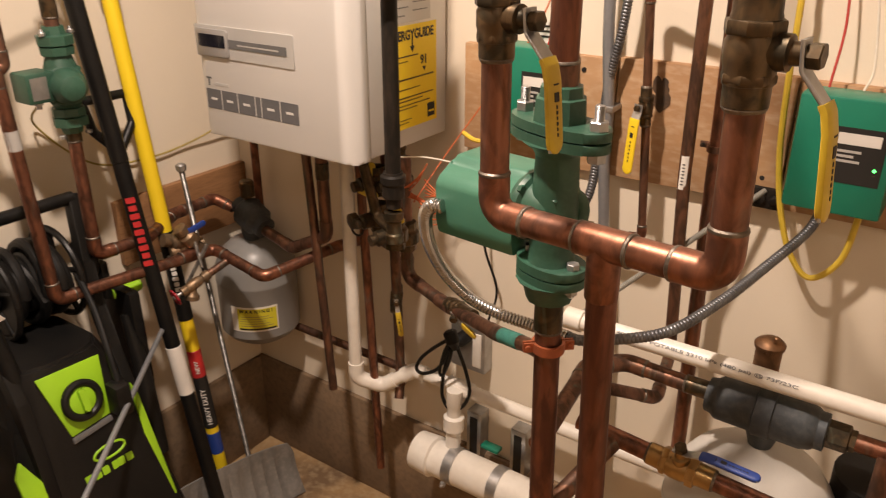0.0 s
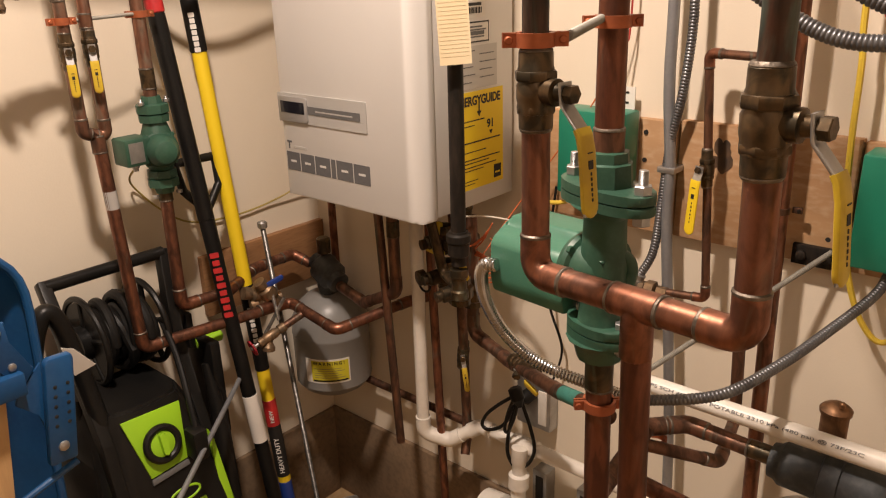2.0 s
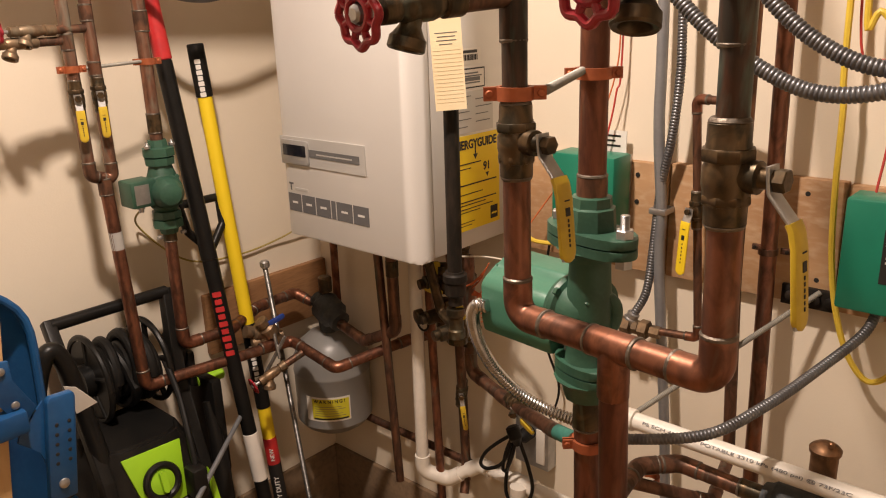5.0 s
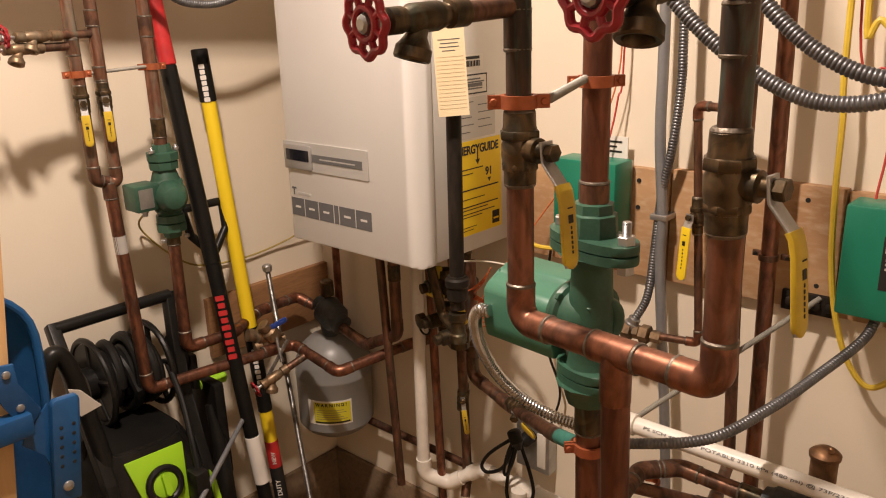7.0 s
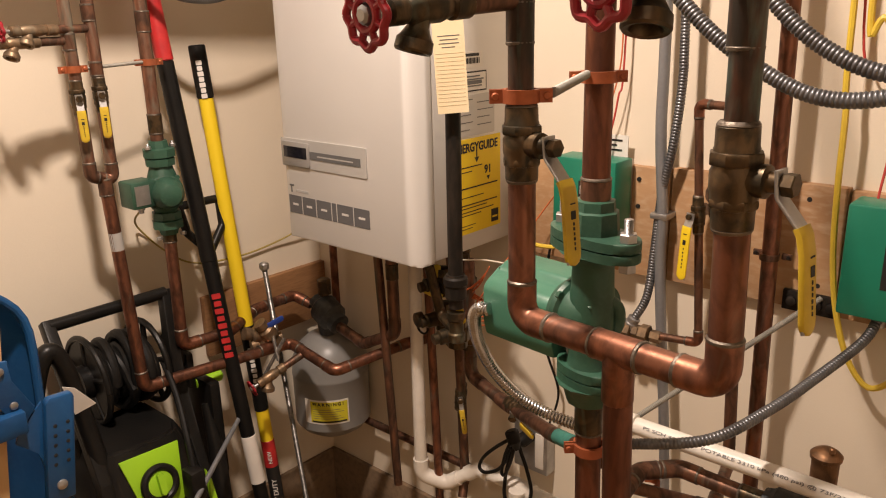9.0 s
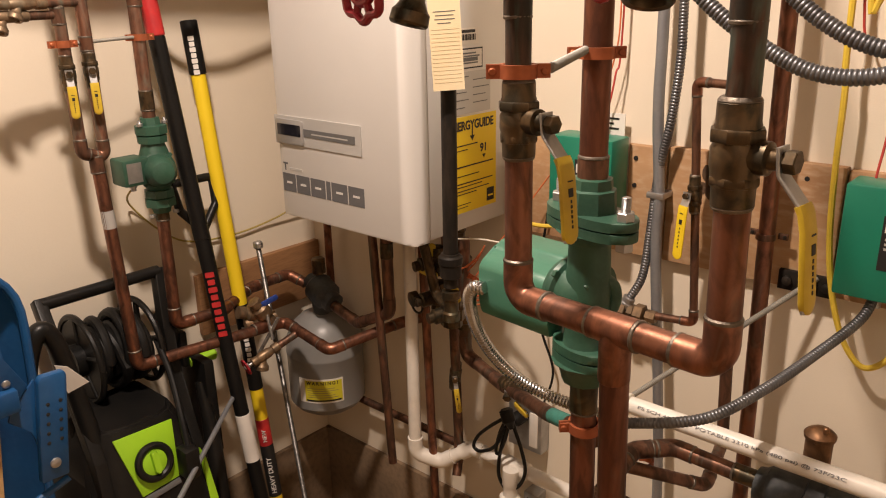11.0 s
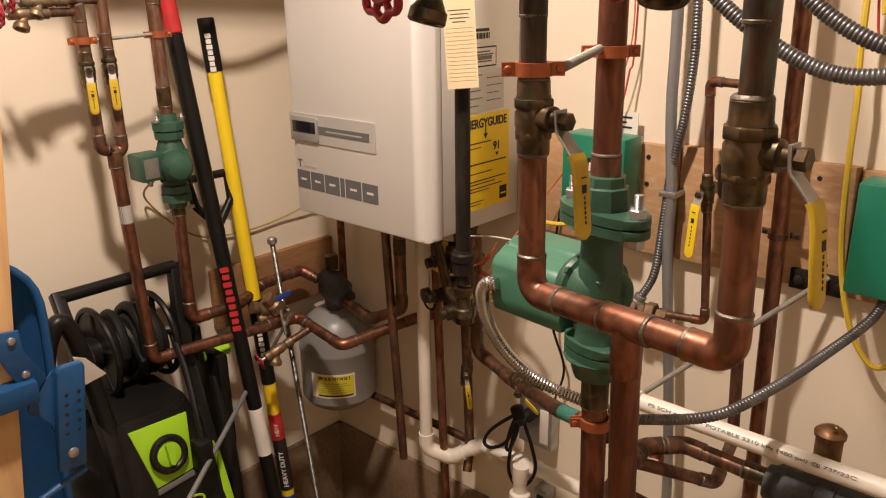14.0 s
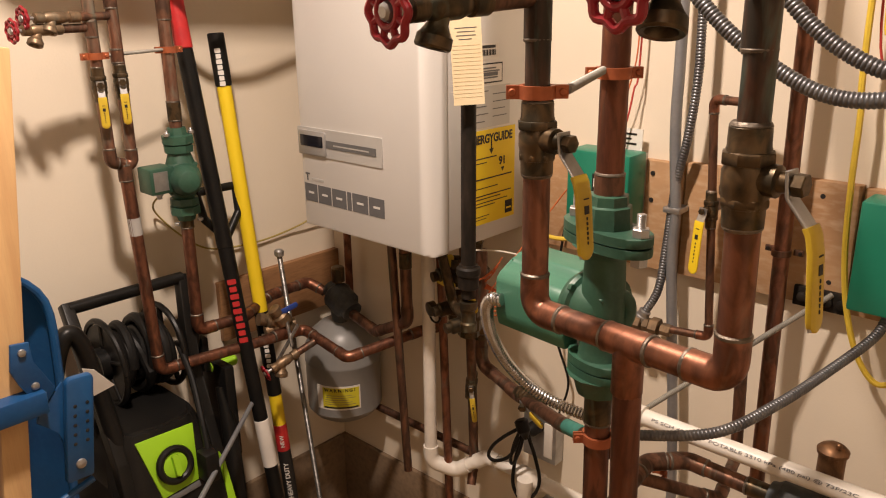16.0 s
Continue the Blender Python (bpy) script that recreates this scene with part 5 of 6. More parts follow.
cable("black power cord looped below the outlet", [(0.762, -0.115, 0.755), (0.742, -0.115, 0.739), (0.701, -0.115, 0.702), (0.666, -0.115, 0.663), (0.651, -0.115, 0.629), (0.669, -0.115, 0.620), (0.708, -0.115, 0.643), (0.732, -0.115, 0.677), (0.745, -0.115, 0.717)], 0.0045, RUBBER)
cable("short doubled end of the black power cord", [(0.752, -0.120, 0.741), (0.735, -0.120, 0.697), (0.725, -0.120, 0.647), (0.735, -0.120, 0.644), (0.754, -0.120, 0.691), (0.765, -0.120, 0.746)], 0.004, RUBBER)
solo("cord_adapter", turned((0.753, -0.120, 0.772), (0.012, 0.000, -0.031), [(0, 0.012), (0.004, 0.017), (0.03, 0.017), (0.036, 0.012), (0.05, 0.006)], 12), RUBBER, "black moulded plug hanging at the outlet", "plug")

# lower right pipework
pipe_run("air_separator_feed", "copper pipe into the black air separator", [(1.23, -0.585, 0.958), (1.203, -0.36, 0.965), (1.25, -0.30, 0.960), (1.40, -0.30, 0.955)], R1, COPPERD, COPPERD, bend=0.025, joints=[((1.375, -0.30, 0.957), (1, 0, 0), 0.018, BRASS)])
pipe_run("lower_loop", "copper loop below the air separator feed", [(1.207, -0.40, 0.957), (1.30, -0.27, 0.888), (1.275, -0.14, 0.90)], R34, COPPERD, COPPERD, bend=0.03)
split_clamp((1.21, -0.335, 0.93), R1, (0.8, -0.6, 0), "copper-plated clamp on the loop")
air = thing("air_separator", (1.48, -0.30, 0.91), "black cast-iron air separator on the pipe", "air separator")
part("body", turned((1.392, -0.30, 0.952), (1, 0, 0), [(0, 0.02), (0.002, 0.028), (0.012, 0.03), (0.02, 0.036), (0.15, 0.038), (0.165, 0.034), (0.17, 0.03), (0.182, 0.03), (0.184, 0.02)], 26), CAST, air)
part("lower_boss", turned((1.485, -0.30, 0.93), (0, 0, -1), [(0, 0.03), (0.02, 0.024), (0.04, 0.018)], 14), CAST, air)
part("rib", turned((1.47, -0.30, 0.952), (1, 0, 0), [(0, 0.037), (0.002, 0.041), (0.028, 0.041), (0.03, 0.037)], 26), CAST, air)
part("outlet_nut", turned((1.575, -0.30, 0.952), (1, 0, 0), [(0, 0.022), (0.03, 0.022), (0.032, 0.017), (0.04, 0.017)], 6), BRASS, air)
pipe_run("separator_outlet", "copper pipe leaving the air separator", [(1.60, -0.30, 0.952), (2.1, -0.30, 0.952)], R1, COPPER)
pipe_run("drop_pipe", "copper drop beside the air separator", [(1.66, -0.31, 0.95), (1.66, -0.31, FZ)], R1, COPPERD)
vent = thing("air_vent", (1.462, -0.255, 0.97), "brass float air vent with capped top", "air vent")
part("float_chamber", turned((1.462, -0.24, 0.965), (0, 0, 1), [(0, 0.012), (0.006, 0.012), (0.008, 0.0205), (0.068, 0.0208), (0.070, 0.0240), (0.076, 0.0245), (0.079, 0.022), (0.081, 0.020), (0.086, 0.012), (0.088, 0.006)], 28), VENT, vent)
part("vent_cap", turned((1.472, -0.25, 1.052), (0, 0, 1), [(0, 0.005), (0.007, 0.005), (0.009, 0.003)], 10), VENT, vent)
t2 = thing("expansion_tank", (1.485, -0.30, 0.5), "large pale grey expansion tank under air separator", "tank", "expansion tanks")
part("shell", turned((1.485, -0.30, 0.50), (0, 0, 1), [(0, 0.06), (0.01, 0.1), (0.05, 0.135), (0.27, 0.138), (0.31, 0.128), (0.345, 0.105), (0.37, 0.07), (0.385, 0.03), (0.392, 0.02)], 40), TANKW, t2)
part("nipple", turned((1.485, -0.30, 0.888), (0, 0, 1), [(0, 0.017), (0.03, 0.017), (0.032, 0.014), (0.045, 0.014)], 16), COPPERD, t2, "threaded steel nipple")
part("weld_seam", turned((1.485, -0.30, 0.755), (0, 0, 1), [(0, 0.138), (0.002, 0.1402), (0.007, 0.1402), (0.009, 0.1375)], 40), TANKW, t2)
pipe_run("isolating_pipe", "copper pipe through the blue-handled valve", [(1.235, -0.45, 0.922), (1.36, -0.45, 0.912), (1.75, -0.45, 0.885)], R1, COPPER, rings=False)
ball_valve((1.405, -0.45, 0.909), (1, 0, -0.06), (0, -0.35, 1), R1 * 1.05, (1, -0.1, 0.02), "bright brass ball valve with blue lever", PLASTICBLUE, BRASSB, 0.05, 2.6, 0.012, 0.016, 0.115, fat=1.5)
pipe_run("floor_branch", "copper branch angling down toward the floor", [(1.255, -0.585, 0.852), (1.30, -0.45, 0.914)], R1, COPPERD)
solo("dark_cap", turned((1.66, -0.22, FZ), (0, 0, 1), [(0, 0.06), (0.74, 0.062), (0.742, 0.07), (0.80, 0.07), (0.81, 0.03)], 24), RUBBER, "dark canister behind the pale tank", "canister")

# ---- pressure washer ----
wash = thing("pressure_washer", (0.15, -0.72, FZ), "black and lime electric pressure washer with hose reel", "pressure washer")


def wx(z):
    """Front of the leaning body at height z."""
    return 0.30 - (z - 0.6) * 0.30


bm = bmesh.new()
rings = []
for z, half, back in ((FZ + 0.05, 0.20, -0.0), (0.40, 0.19, 0.02), (0.62, 0.165, 0.03), (0.72, 0.15, 0.03), (0.80, 0.135, 0.03), (0.835, 0.12, 0.035)):
    f = wx(z)
    h2 = half - 0.045
    rings.append([bm.verts.new((x, -0.735 + y, z)) for x, y in ((back, -half), (f - 0.05, -half), (f - 0.012, -half + 0.03), (f, -half + 0.07), (f, h2 - 0.05), (f - 0.012, h2 - 0.02), (f - 0.05, h2), (back, h2))])
for p, q in zip(rings, rings[1:]):
    for k in range(8):
        bm.faces.new((p[k], p[(k + 1) % 8], q[(k + 1) % 8], q[k]))
bm.faces.new(rings[0][::-1])
bm.faces.new(rings[-1])
bmesh.ops.bevel(bm, geom=bm.edges[:], offset=0.006, segments=2, affect="EDGES")
part("housing", bm, BLACKP, wash)
fu, fn = V((-0.30, 0, 1)).normalized(), V((1, 0, 0.30)).normalized()


def on_front(y, z):
    return V((wx(z), -0.735 + y, z))


pan = part("lime_panel", plate([(-0.040, -0.062), (0.050, -0.055), (0.070, 0.074), (-0.068, 0.080)], on_front(-0.022, 0.742) - fn * 0.002, (0, 1, 0), fu, 0.006, 0.002), LIME, wash, "lime green control panel")
part("panel_lip", plate([(-0.042, -0.078), (0.051, -0.071), (0.050, -0.058), (-0.040, -0.065)], on_front(-0.022, 0.742) - fn * 0.002, (0, 1, 0), fu, 0.008, 0.002), DGREY, pan)
kn = part("knob_ring", sweep(bmesh.new(), [on_front(-0.021, 0.745) + fn * 0.014 + V((0, 1, 0)) * 0.036 * math.cos(a) + fu * 0.036 * math.sin(a) for a in [k * math.tau / 28 for k in range(29)]], 0.0085, 10), BLACKP, pan, "black ribbed knob ring")
part("knob_face", turned(on_front(-0.021, 0.745) + fn * 0.003, fn, [(0, 0.03), (0.012, 0.03), (0.014, 0.026)], 24), LIME, kn)
part("knob_grip", plate(rect(0.014, 0.05, 0.005), on_front(-0.021, 0.745) + fn * 0.016, (0, 1, 0), fu, 0.012, 0.003), LIME, kn)
# maker's mark as plain shapes
for k, (a, w) in enumerate(((-0.05, 0.016), (-0.031, 0.016), (-0.012, 0.016), (0.010, 0.012), (0.025, 0.017), (0.045, 0.016))):
    part("mark", plate(rect(w, 0.018, 0.003), on_front(a - 0.01, 0.585), (0, 1, 0), fu, 0.002), LIME, wash)
part("mark", sweep(bmesh.new(), [on_front(0.0, 0.618) + V((0, 1, 0)) * 0.036 * math.cos(a) + fu * 0.014 * math.sin(a) for a in [k * math.tau / 24 for k in range(25)]], 0.003, 6), LIME, wash)
for s in (1, -1):
    part("side_flash", plate([(-0.03, -0.2), (0.02, -0.2), (0.035, -0.02), (-0.012, 0.09), (-0.03, 0.06)] if s < 0 else [(-0.012, -0.16), (0.014, -0.16), (0.008, 0.10), (0.0, 0.13), (-0.012, 0.0)], on_front(-0.155 if s < 0 else 0.098, 0.60) - fn * 0.018, (0, 1, 0), fu, 0.012, 0.003), LIME, wash)
# handle frame
hx = 0.03
def box_leg(pts, half, at, lean, thick):
    """A flat box-section leg following (x, z) points, leaning sideways by lean."""
    pts = [V((x, z)) for x, z in pts]
    one, two = [], []
    for i, p in enumerate(pts):
        t = (pts[min(i + 1, len(pts) - 1)] - pts[max(i - 1, 0)]).normalized()
        n = V((-t.y, t.x)) * half
        one.append(tuple(p + n))
        two.append(tuple(p - n))
    return plate(one + two[::-1], at, (1, 0, 0), (0, lean, 1), thick, 0.003)


part("handle_leg", box_leg([(0.295, 0.0), (0.262, 0.11), (0.225, 0.225), (0.16, 0.33), (hx - 0.008, 0.545)], 0.0145, (0, -0.855, 0.55), 0.0486, 0.026), BLACKP, wash)
part("handle_leg", box_leg([(0.22, 0.0), (0.155, 0.10), (0.10, 0.19), (0.065, 0.29), (hx - 0.004, 0.435)], 0.0145, (0, -0.607, 0.66), 0.136, 0.026), BLACKP, wash)
part("handle_bar", rod(bmesh.new(), (hx, -0.84, 1.085), (hx, -0.56, 1.085), 0.0145, 14), BLACKP, wash)
for s, y in ((0, -0.868), (1, -0.535)):
    part("frame_web", slab((0.02, y, 0.60), (0.14, y + 0.03, 0.86), 0.008), BLACKP, wash)
# hose reel across the frame
rz, rx = 0.93, 0.03
for y in (-0.775, -0.630):
    part("reel_plate", turned((rx, y - 0.002, rz), (0, 1, 0), [(0, 0.094 if y < -0.7 else 0.05), (0.004, 0.094 if y < -0.7 else 0.05)], 30), BLACKP, wash)
    fl = part("reel_flange", sweep(bmesh.new(), [(rx + 0.102 * math.cos(a), y, rz + 0.102 * math.sin(a)) for a in [k * math.tau / 36 for k in range(37)]], 0.0075, 8), BLACKP, wash)
    for k in range(5):
        a = k * math.tau / 5 + 0.3
        part("reel_spoke", rod(bmesh.new(), (rx, y, rz), (rx + 0.098 * math.cos(a), y, rz + 0.098 * math.sin(a)), 0.007, 8), BLACKP, fl)
part("reel_drum", turned((rx, -0.80, rz), (0, 1, 0), [(0, 0.04), (0.145, 0.04)], 20), BLACKP, wash)
coil = []
TURNS = 13
for k in range(TURNS * 24):
    a = k * math.tau / 24
    lay = 0.062 + 0.016 * ((k // 72) % 2) + 0.005 * math.sin(k * 0.11) + 0.004 * math.sin(a * 2 + k * 0.02)
    coil.append(V((rx + lay * math.cos(a), -0.762 + 0.112 * (0.5 - 0.5 * math.cos(k / (TURNS * 24) * math.pi * 3.3)), rz + lay * math.sin(a))))
part("hose", sweep(bmesh.new(), coil, 0.0122, 10), RUBBER, wash, "coiled black high-pressure hose")
part("crank_disc", turned((rx, -0.57, rz), (0, 1, 0), [(0, 0.05), (0.012, 0.05), (0.014, 0.04)], 22), BLACKP, wash)
part("crank_arm", slab((rx + 0.0, -0.555, 0.835), (rx + 0.05, -0.535, 0.93), 0.006), BLACKP, wash)
part("crank_grip", turned((rx + 0.045, -0.535, 0.843), (0.1, 1, 0.02), [(0, 0.012), (0.01, 0.013), (0.065, 0.0155), (0.07, 0.011)], 14), LIME, wash, "lime crank grip")
part("side_wheel_hoop", sweep(bmesh.new(), spline([(0.14, -0.945, 0.80), (0.155, -0.945, 0.90), (0.165, -0.937, 1.005), (0.17, -0.917, 1.068), (0.17, -0.895, 1.085), (0.17, -0.876, 1.052), (0.17, -0.863, 0.986), (0.18, -0.853, 0.90), (0.20, -0.845, 0.80)], 8), 0.0195, 12), BLACKP, wash, "thick black hose guide")
part("lance", sweep(bmesh.new(), spline([(0.10, -0.628, 0.955), (0.18, -0.645, 0.89), (0.25, -0.670, 0.818), (0.30, -0.688, 0.738)], 8), 0.0075, 10), RUBBER, wash)
part("lance_socket", slab((0.272, -0.708, 0.69), (0.318, -0.672, 0.765), 0.008), BLACKP, wash)
part("spray_gun", sweep(bmesh.new(), spline([(0.11, -0.535, 0.80), (0.14, -0.54, 0.70), (0.175, -0.555, 0.58), (0.20, -0.565, 0.46)], 8), [0.012 + 0.010 * min(1, k / 12) for k in range(25)], 12), BLACKP, wash, "black spray gun holster")
for y in (-0.95, -0.55):
    wl = part("wheel", turned((0.08, y, FZ + 0.10), (0, 1, 0), [(0, 0.06), (0.003, 0.095), (0.012, 0.1), (0.035, 0.1), (0.045, 0.095), (0.048, 0.06)], 32), RUBBER, wash)
    part("hubcap", turned((0.08, y - 0.002, FZ + 0.10), (0, 1, 0), [(0, 0.05), (0.05, 0.05)], 20), LIME, wl)
solo("paper_note", plate([(-0.014, -0.034), (0.026, -0.020), (0.004, 0.024), (-0.014, 0.032)], (0.40, -0.946, 1.078), (0.3, 0.95, 0), (0.1, -0.25, 1), 0.0008), PAPERW, "loose white paper tucked behind blue bracket", "paper")

# ---- wheelbarrow leaning on the wall ----
bar = thing("wheelbarrow", (0.35, -1.15, FZ), "blue steel wheelbarrow stood on end, wooden handles", "wheelbarrow")
bm = bmesh.new()
rows = []
for u in range(25):
    a = 1 - (1 - u / 24) ** 1.8
    z = 0.12 + 1.165 * a
    bow = 0.055 * math.sin(a * math.pi)
    edge = -0.965 - 0.060 * (1 - a) - 0.075 * max(0, (a - 0.86) / 0.14) ** 4
    row = []
    for v in range(13):
        b = v / 12
        y = edge - 0.52 * b
        x = 0.30 - 0.17 * math.sin(b * math.pi) ** 0.6 + bow * 0.3
        row.append((x, y, z))
    rows.append(row)
vv = [[bm.verts.new(p) for p in r] for r in rows]
for p, q in zip(vv, vv[1:]):
    for k in range(12):
        bm.faces.new((p[k], p[k + 1], q[k + 1], q[k]))
bmesh.ops.recalc_face_normals(bm, faces=bm.faces)
bmesh.ops.solidify(bm, geom=bm.faces[:], thickness=0.004)
tray = part("tray", bm, BLUE, bar, "blue enamelled tray")
part("rolled_rim", sweep(bmesh.new(), [V(r[0]) for r in rows] + [V(p) for p in rows[-1][1:]], 0.008, 10), BLUE, tray)
part("wooden_handle", slab((-0.019, -0.022, -1.0), (0.019, 0.022, 0.62), 0.003, Matrix.Translation((0.425, -1.105, 1.06)) @ Matrix.Rotation(radians(-7.0), 4, "X")), PINE, bar, "pale varnished wooden handle")
part("wooden_handle", slab((-0.019, -0.022, -1.0), (0.019, 0.022, 0.62), 0.003, Matrix.Translation((0.44, -1.45, 1.06)) @ Matrix.Rotation(radians(3.0), 4, "X")), PINE, bar, "pale varnished wooden handle")
ax, ay, ln = V((0, 1, 0)), V((0, 0.14, 1)).normalized(), V((1, 0, 0))
bc = V((0.455, -1.012, 1.035))
leg = part("leg_bracket", plate([(-0.023, -0.095), (0.024, -0.097), (0.024, 0.085), (0.020, 0.094), (-0.018, 0.096), (-0.024, 0.088)], bc, ax, ay, 0.018, 0.004), BLUE, bar, "blue pressed-steel leg bracket")
ln = ax.cross(ay).normalized()
# black discs on the plate paint the shade inside its punched holes
for i in range(5):
    for s in (-1, 1):
        part("hole_shade", turned(bc + ax * (0.001 + s * 0.0105) + ay * (0.045 - 0.0175 * i) + ln * 0.0182, ln, [(0, 0.0034), (0.0004, 0.0027)], 10), INK, leg)
part("carriage_bolt", turned(bc + ay * -0.065 + ln * 0.0175, ln, [(0, 0.0095), (0.003, 0.0085), (0.005, 0.004)], 14), GREYM, leg)
part("bracket_web", plate([(-0.024, 0.09), (-0.062, 0.045), (-0.066, 0.03), (-0.03, 0.0), (-0.022, -0.03)], bc - ln * 0.004, ax, ay, 0.006, 0.0015), BLUE, leg)
sc = V((0.452, -1.076, 1.15))
arm_ = part("strap_arm", plate([(-0.025, 0.066), (0.005, 0.062), (0.008, 0.026), (0.045, -0.030), (0.024, -0.066), (-0.012, -0.008), (-0.026, 0.02)], sc, ax, ay, 0.008, 0.002), BLUE, bar, "blue steel strap")
for u, v in ((-0.008, 0.048), (0.012, -0.016)):
    part("screw_head", turned(sc + ax * u + ay * v + ln * 0.008, ln, [(0, 0.007), (0.003, 0.006), (0.004, 0.003)], 12), GREYM, arm_)
part("cross_brace", slab((0.40, -1.42, 1.085), (0.475, -1.055, 1.125), 0.004), BLUE, bar)
part("lower_strut", rod(bmesh.new(), (0.46, -1.0, 0.925), (0.45, -1.20, 0.86), 0.0065, 10), BLUE, bar)
part("tyre", sweep(bmesh.new(), [(0.42 + 0.0 * k, -1.28 + 0.13 * math.cos(k * math.tau / 30), FZ + 0.17 + 0.13 * math.sin(k * math.tau / 30)) for k in range(31)], 0.04, 12), RUBBER, bar)

# ---- long-handled tools in the corner ----
def line(p, q):
    p, q = V(p), V(q)
    return lambda z: p.lerp(q, (p.z - z) / (p.z - q.z))


def band(parent, fn, z0, z1, r, material, name="band", label=""):
    return part(name, rod(bmesh.new(), fn(z0), fn(z1), r, 20), material, parent, label)


black = line((0.03, -0.502, 1.777), (0.175, -0.460, 0.653))
fib = thing("fibreglass_tool", black(FZ + 0.02), "black fibreglass long-handled tool with red top", "garden tool", "long-handled tools")
band(fib, black, 2.02, FZ + 0.005, 0.0182, RUBBER, "shaft")
band(fib, black, 2.03, 1.632, 0.0205, RED, "grip", "red rubber grip")
band(fib, black, 1.632, 1.16, 0.0196, BLACKP, "sleeve")
st = band(fib, black, 0.70, 0.565, 0.0192, PAPERW, "sticker", "white paper sticker")
ux_ = (black(0.9) - black(1.1)).normalized()
cam_w = V((0.80, -0.60, 0.0))
side_ = ux_.cross(cam_w).normalized()
out_ = side_.cross(ux_).normalized()
if out_.dot(cam_w) < 0:
    out_ = -out_
for k in range(9):
    p = black(1.075 - 0.019 * k) + out_ * 0.0176
    part("brand_bar", plate(rect(0.013, 0.021 - 0.004 * (k % 2), 0.002), p, -ux_, out_.cross(-ux_), 0.0012), RED, fib)

yel = line((0.0, -0.381, 1.658), (0.13, -0.349, 0.244))
yt = thing("yellow_handled_tool", yel(FZ + 0.02), "yellow fibreglass long-handled tool with black grips", "garden tool", "long-handled tools")
band(yt, yel, 1.655, FZ + 0.005, 0.0178, YLABEL, "shaft")
band(yt, yel, 1.662, 1.535, 0.0205, RUBBER, "grip", "black rubber end grip")
band(yt, yel, 0.945, 0.70, 0.0192, RUBBER, "middle_grip", "black rubber grip")
lb = band(yt, yel, 0.612, 0.37, 0.0184, INK, "label", "black and red product label")
band(lb, yel, 0.612, 0.53, 0.0187, RED, "label_band")
band(yt, yel, 0.355, 0.285, 0.0184, PLASTICBLUE, "blue_sticker")
yd = (yel(0.5) - yel(0.6)).normalized()
ys = yd.cross(cam_w).normalized()
yo = ys.cross(yd).normalized()
yo = yo if yo.dot(cam_w) > 0 else -yo
words("label_text", "HEAVY DUTY", 0.0185, yel(0.385) + yo * 0.0186 + yo.cross(-yd) * -0.0065, -yd, yo.cross(-yd), PAPERW, lb, 0.0015)
words("label_text", "NEW", 0.016, yel(0.545) + yo * 0.0188 + yo.cross(-yd) * -0.0055, -yd, yo.cross(-yd), PAPERW, lb, 0.0015)
for z0, n in ((1.64, 7), (0.93, 7)):
    for k in range(n):
        part("brand_bar", plate(rect(0.011, 0.014 - 0.002 * (k % 2), 0.002), yel(z0 - (0.02 if z0 > 1 else 0.05) - 0.0118 * k / (0.9 if z0 > 1 else 0.8)) + yo * (0.0200 if z0 > 1 else 0.0187), -yd, yo.cross(-yd), 0.0012), PAPERW, yt)

sh = line((0.05, -0.437, 1.16), (0.172, -0.42, 0.28))
sv = thing("snow_shovel", (0.22, -0.38, FZ), "grey-bladed snow shovel with black D-grip", "shovel", "long-handled tools")
band(sv, sh, 1.16, 0.27, 0.013, BLACKP, "shaft")
g0 = sh(1.16)
part("d_grip", tube([g0, g0 + V((-0.012, 0.05, 0.06)), g0 + V((-0.03, 0.058, 0.125)), g0 + V((-0.03, -0.055, 0.125)), g0 + V((-0.012, -0.05, 0.06)), g0], 0.0105, 0.012, 12), BLACKP, sv, "black plastic D-grip")
bm = bmesh.new()
rows = []
for i in range(9):
    a = i / 8
    x = 0.226 - 0.036 * a - 0.012 * math.sin(a * math.pi)
    half = 0.225 - 0.02 * max(0, a - 0.8) / 0.2
    row = []
    for j in range(33):
        b = j / 32 * 2 - 1
        rib = 0.006 * (1 if abs((b * 5) % 1 - 0.5) < 0.2 else 0) * (1 if 0.1 < a < 0.9 else 0)
        y = -0.372 + half * b
        z = FZ + 0.006 + (0.222 - 0.22 * half * b) * a
        row.append(bm.verts.new((x + 0.02 * abs(b) ** 3 + rib, y, z)))
    rows.append(row)
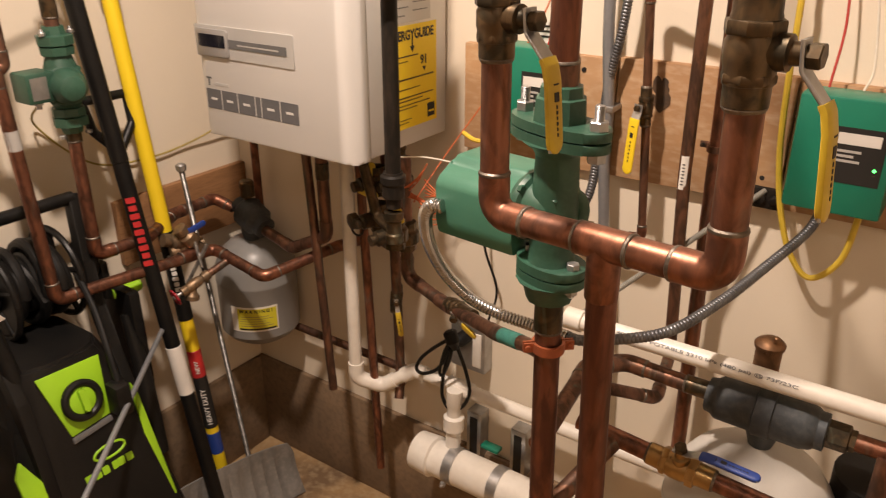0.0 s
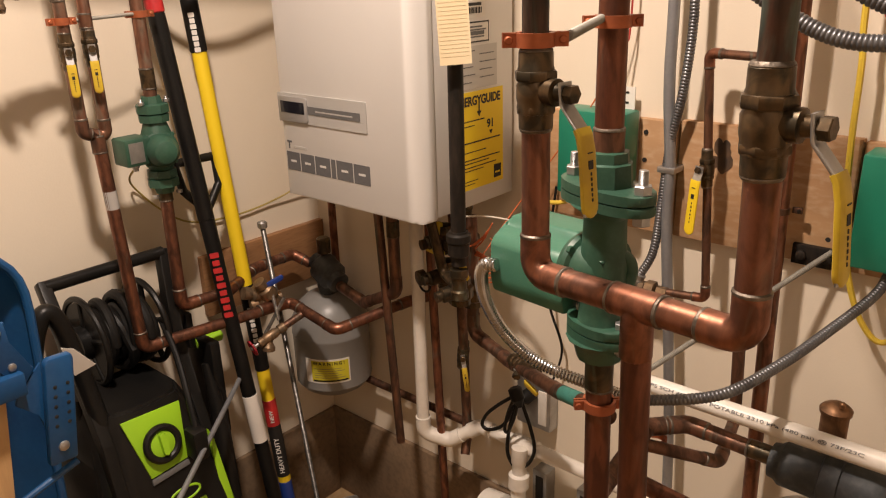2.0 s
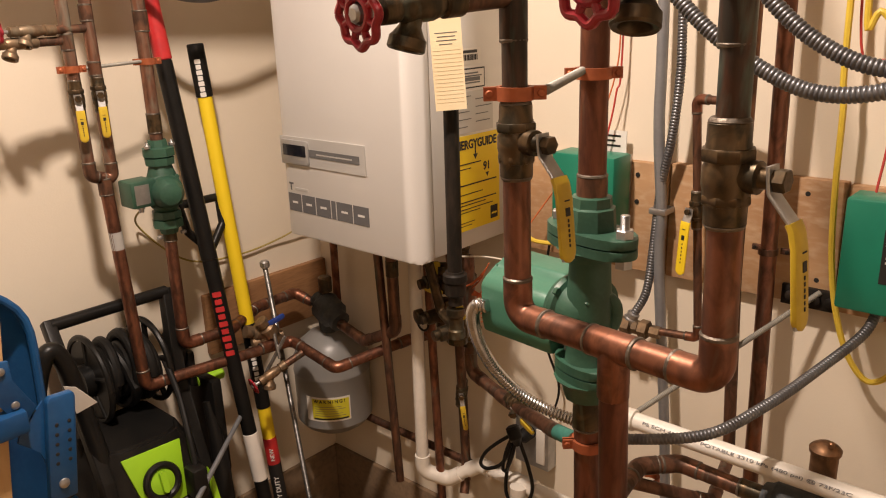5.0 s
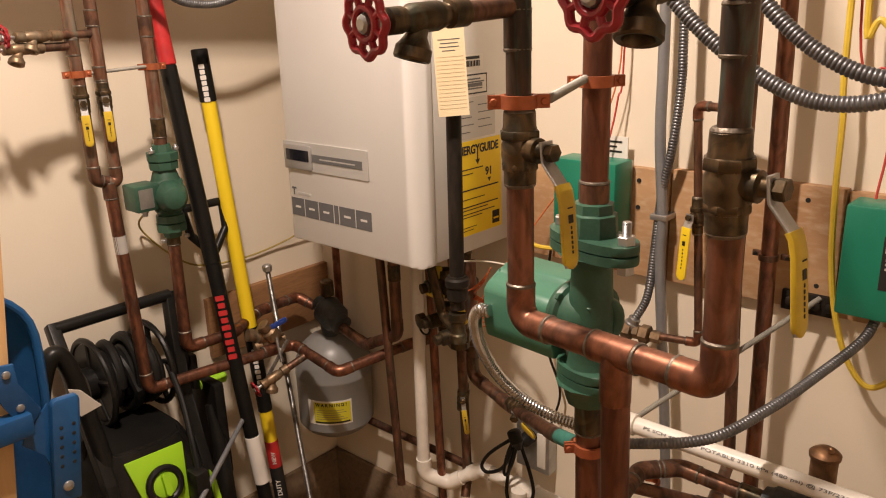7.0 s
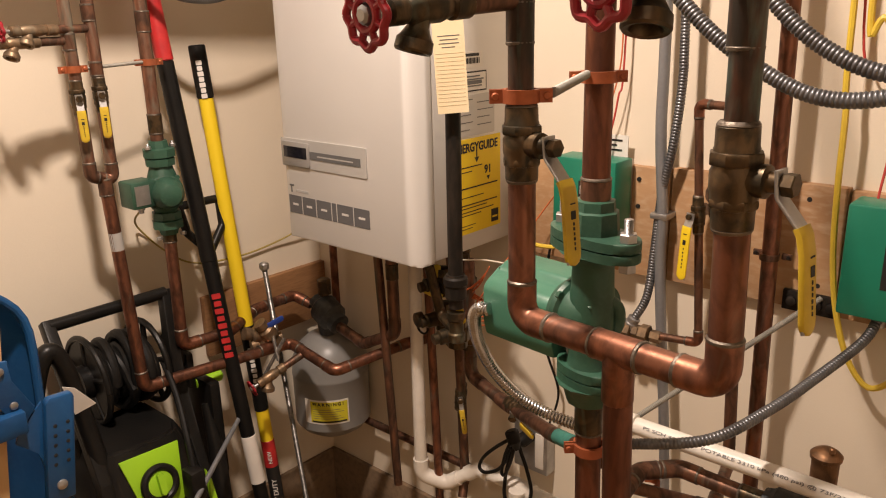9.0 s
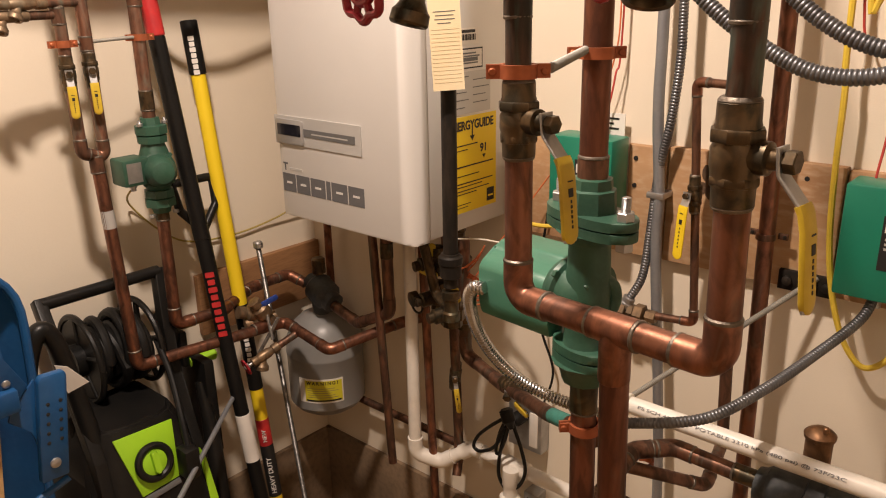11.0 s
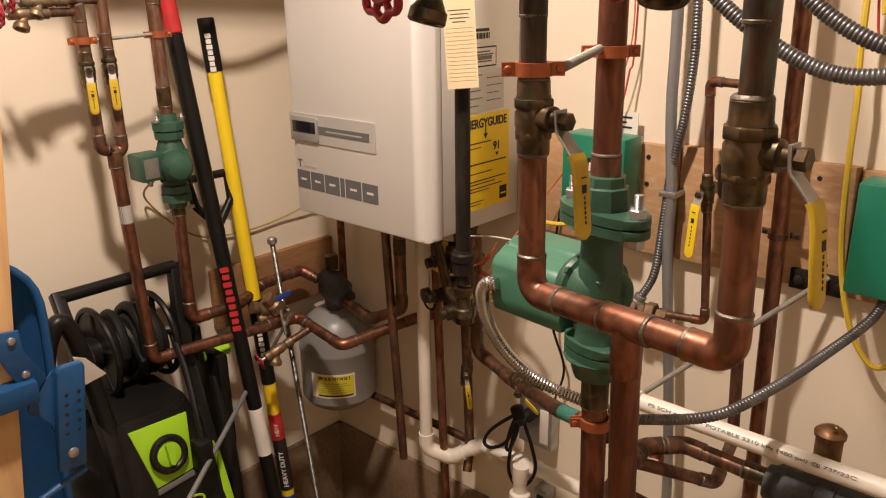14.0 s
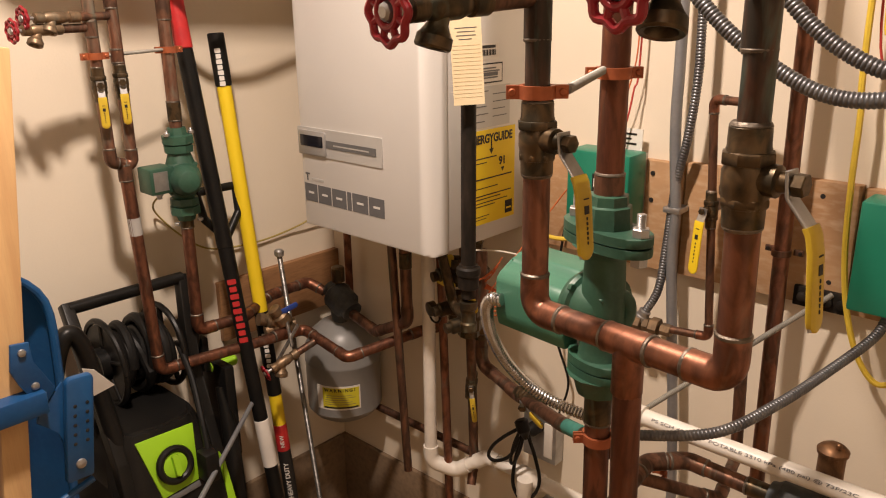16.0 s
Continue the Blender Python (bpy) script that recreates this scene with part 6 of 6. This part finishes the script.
for p, q in zip(rows, rows[1:]):
    for k in range(32):
        bm.faces.new((p[k], p[k + 1], q[k + 1], q[k]))
bmesh.ops.recalc_face_normals(bm, faces=bm.faces)
bmesh.ops.solidify(bm, geom=bm.faces[:], thickness=0.004)
part("blade", bm, SHOVEL, sv, "scuffed grey ribbed blade")

r0, r1 = V((0.079, -0.302, 1.088)), V((0.16, -0.255, FZ + 0.003))
rd = thing("steel_rod", r1, "thin galvanised steel rod with square head", "rod", "long-handled tools")
part("shaft", all_thread(r0, r1, 0.0074, 0.0030), STEEL, rd)
part("head", turned(r0 - V((0, 0, 0.004)), (0, 0, 1), [(0, 0.009), (0.004, 0.013), (0.016, 0.013), (0.02, 0.009)], 8), GREYM, rd)
part("lance_rod", rod(bmesh.new(), (0.15, -0.462, 0.752), (0.47, -0.897, 0.682), 0.0060, 12), EMT, wash, "steel spray lance")

drain_valve((0.205, -0.292, 0.875), (0.177, -0.44, 0.824), 0.0098, (0.1, 0.1, -1), "brass drain valve with small red handle", 0.0185, BRASSM)
sv2 = thing("service_valve", (0.12, -0.36, 0.94), "cluster of brass service valves with blue lever", "valve")
for at, d in (((0.10, -0.40, 0.94), (0.2, 1, -0.35)), ((0.13, -0.37, 0.97), (0.1, 0.6, -0.9)), ((0.105, -0.385, 0.90), (0.3, 1, 0.1))):
    part("valve_body", turned(at, d, [(0, 0.011), (0.002, 0.017), (0.02, 0.017), (0.022, 0.012), (0.03, 0.022), (0.055, 0.022), (0.06, 0.013), (0.085, 0.016), (0.087, 0.01)], 12), BRASSM, sv2)
part("lever", plate(rect(0.05, 0.014, 0.005), (0.15, -0.335, 0.965), (0.4, 1, 0.4), (0, -0.3, 1), 0.004, 0.001), PLASTICBLUE, sv2, "blue lever")
for a, b in (((0.179, -0.33, 0.924), (0.146, -0.38, 0.826)), ((0.150, -0.345, 0.935), (0.176, -0.352, 0.868))):
    part("steel_lever", rod(bmesh.new(), a, b, 0.0048, 8), STEEL, sv2, "flat steel lever")
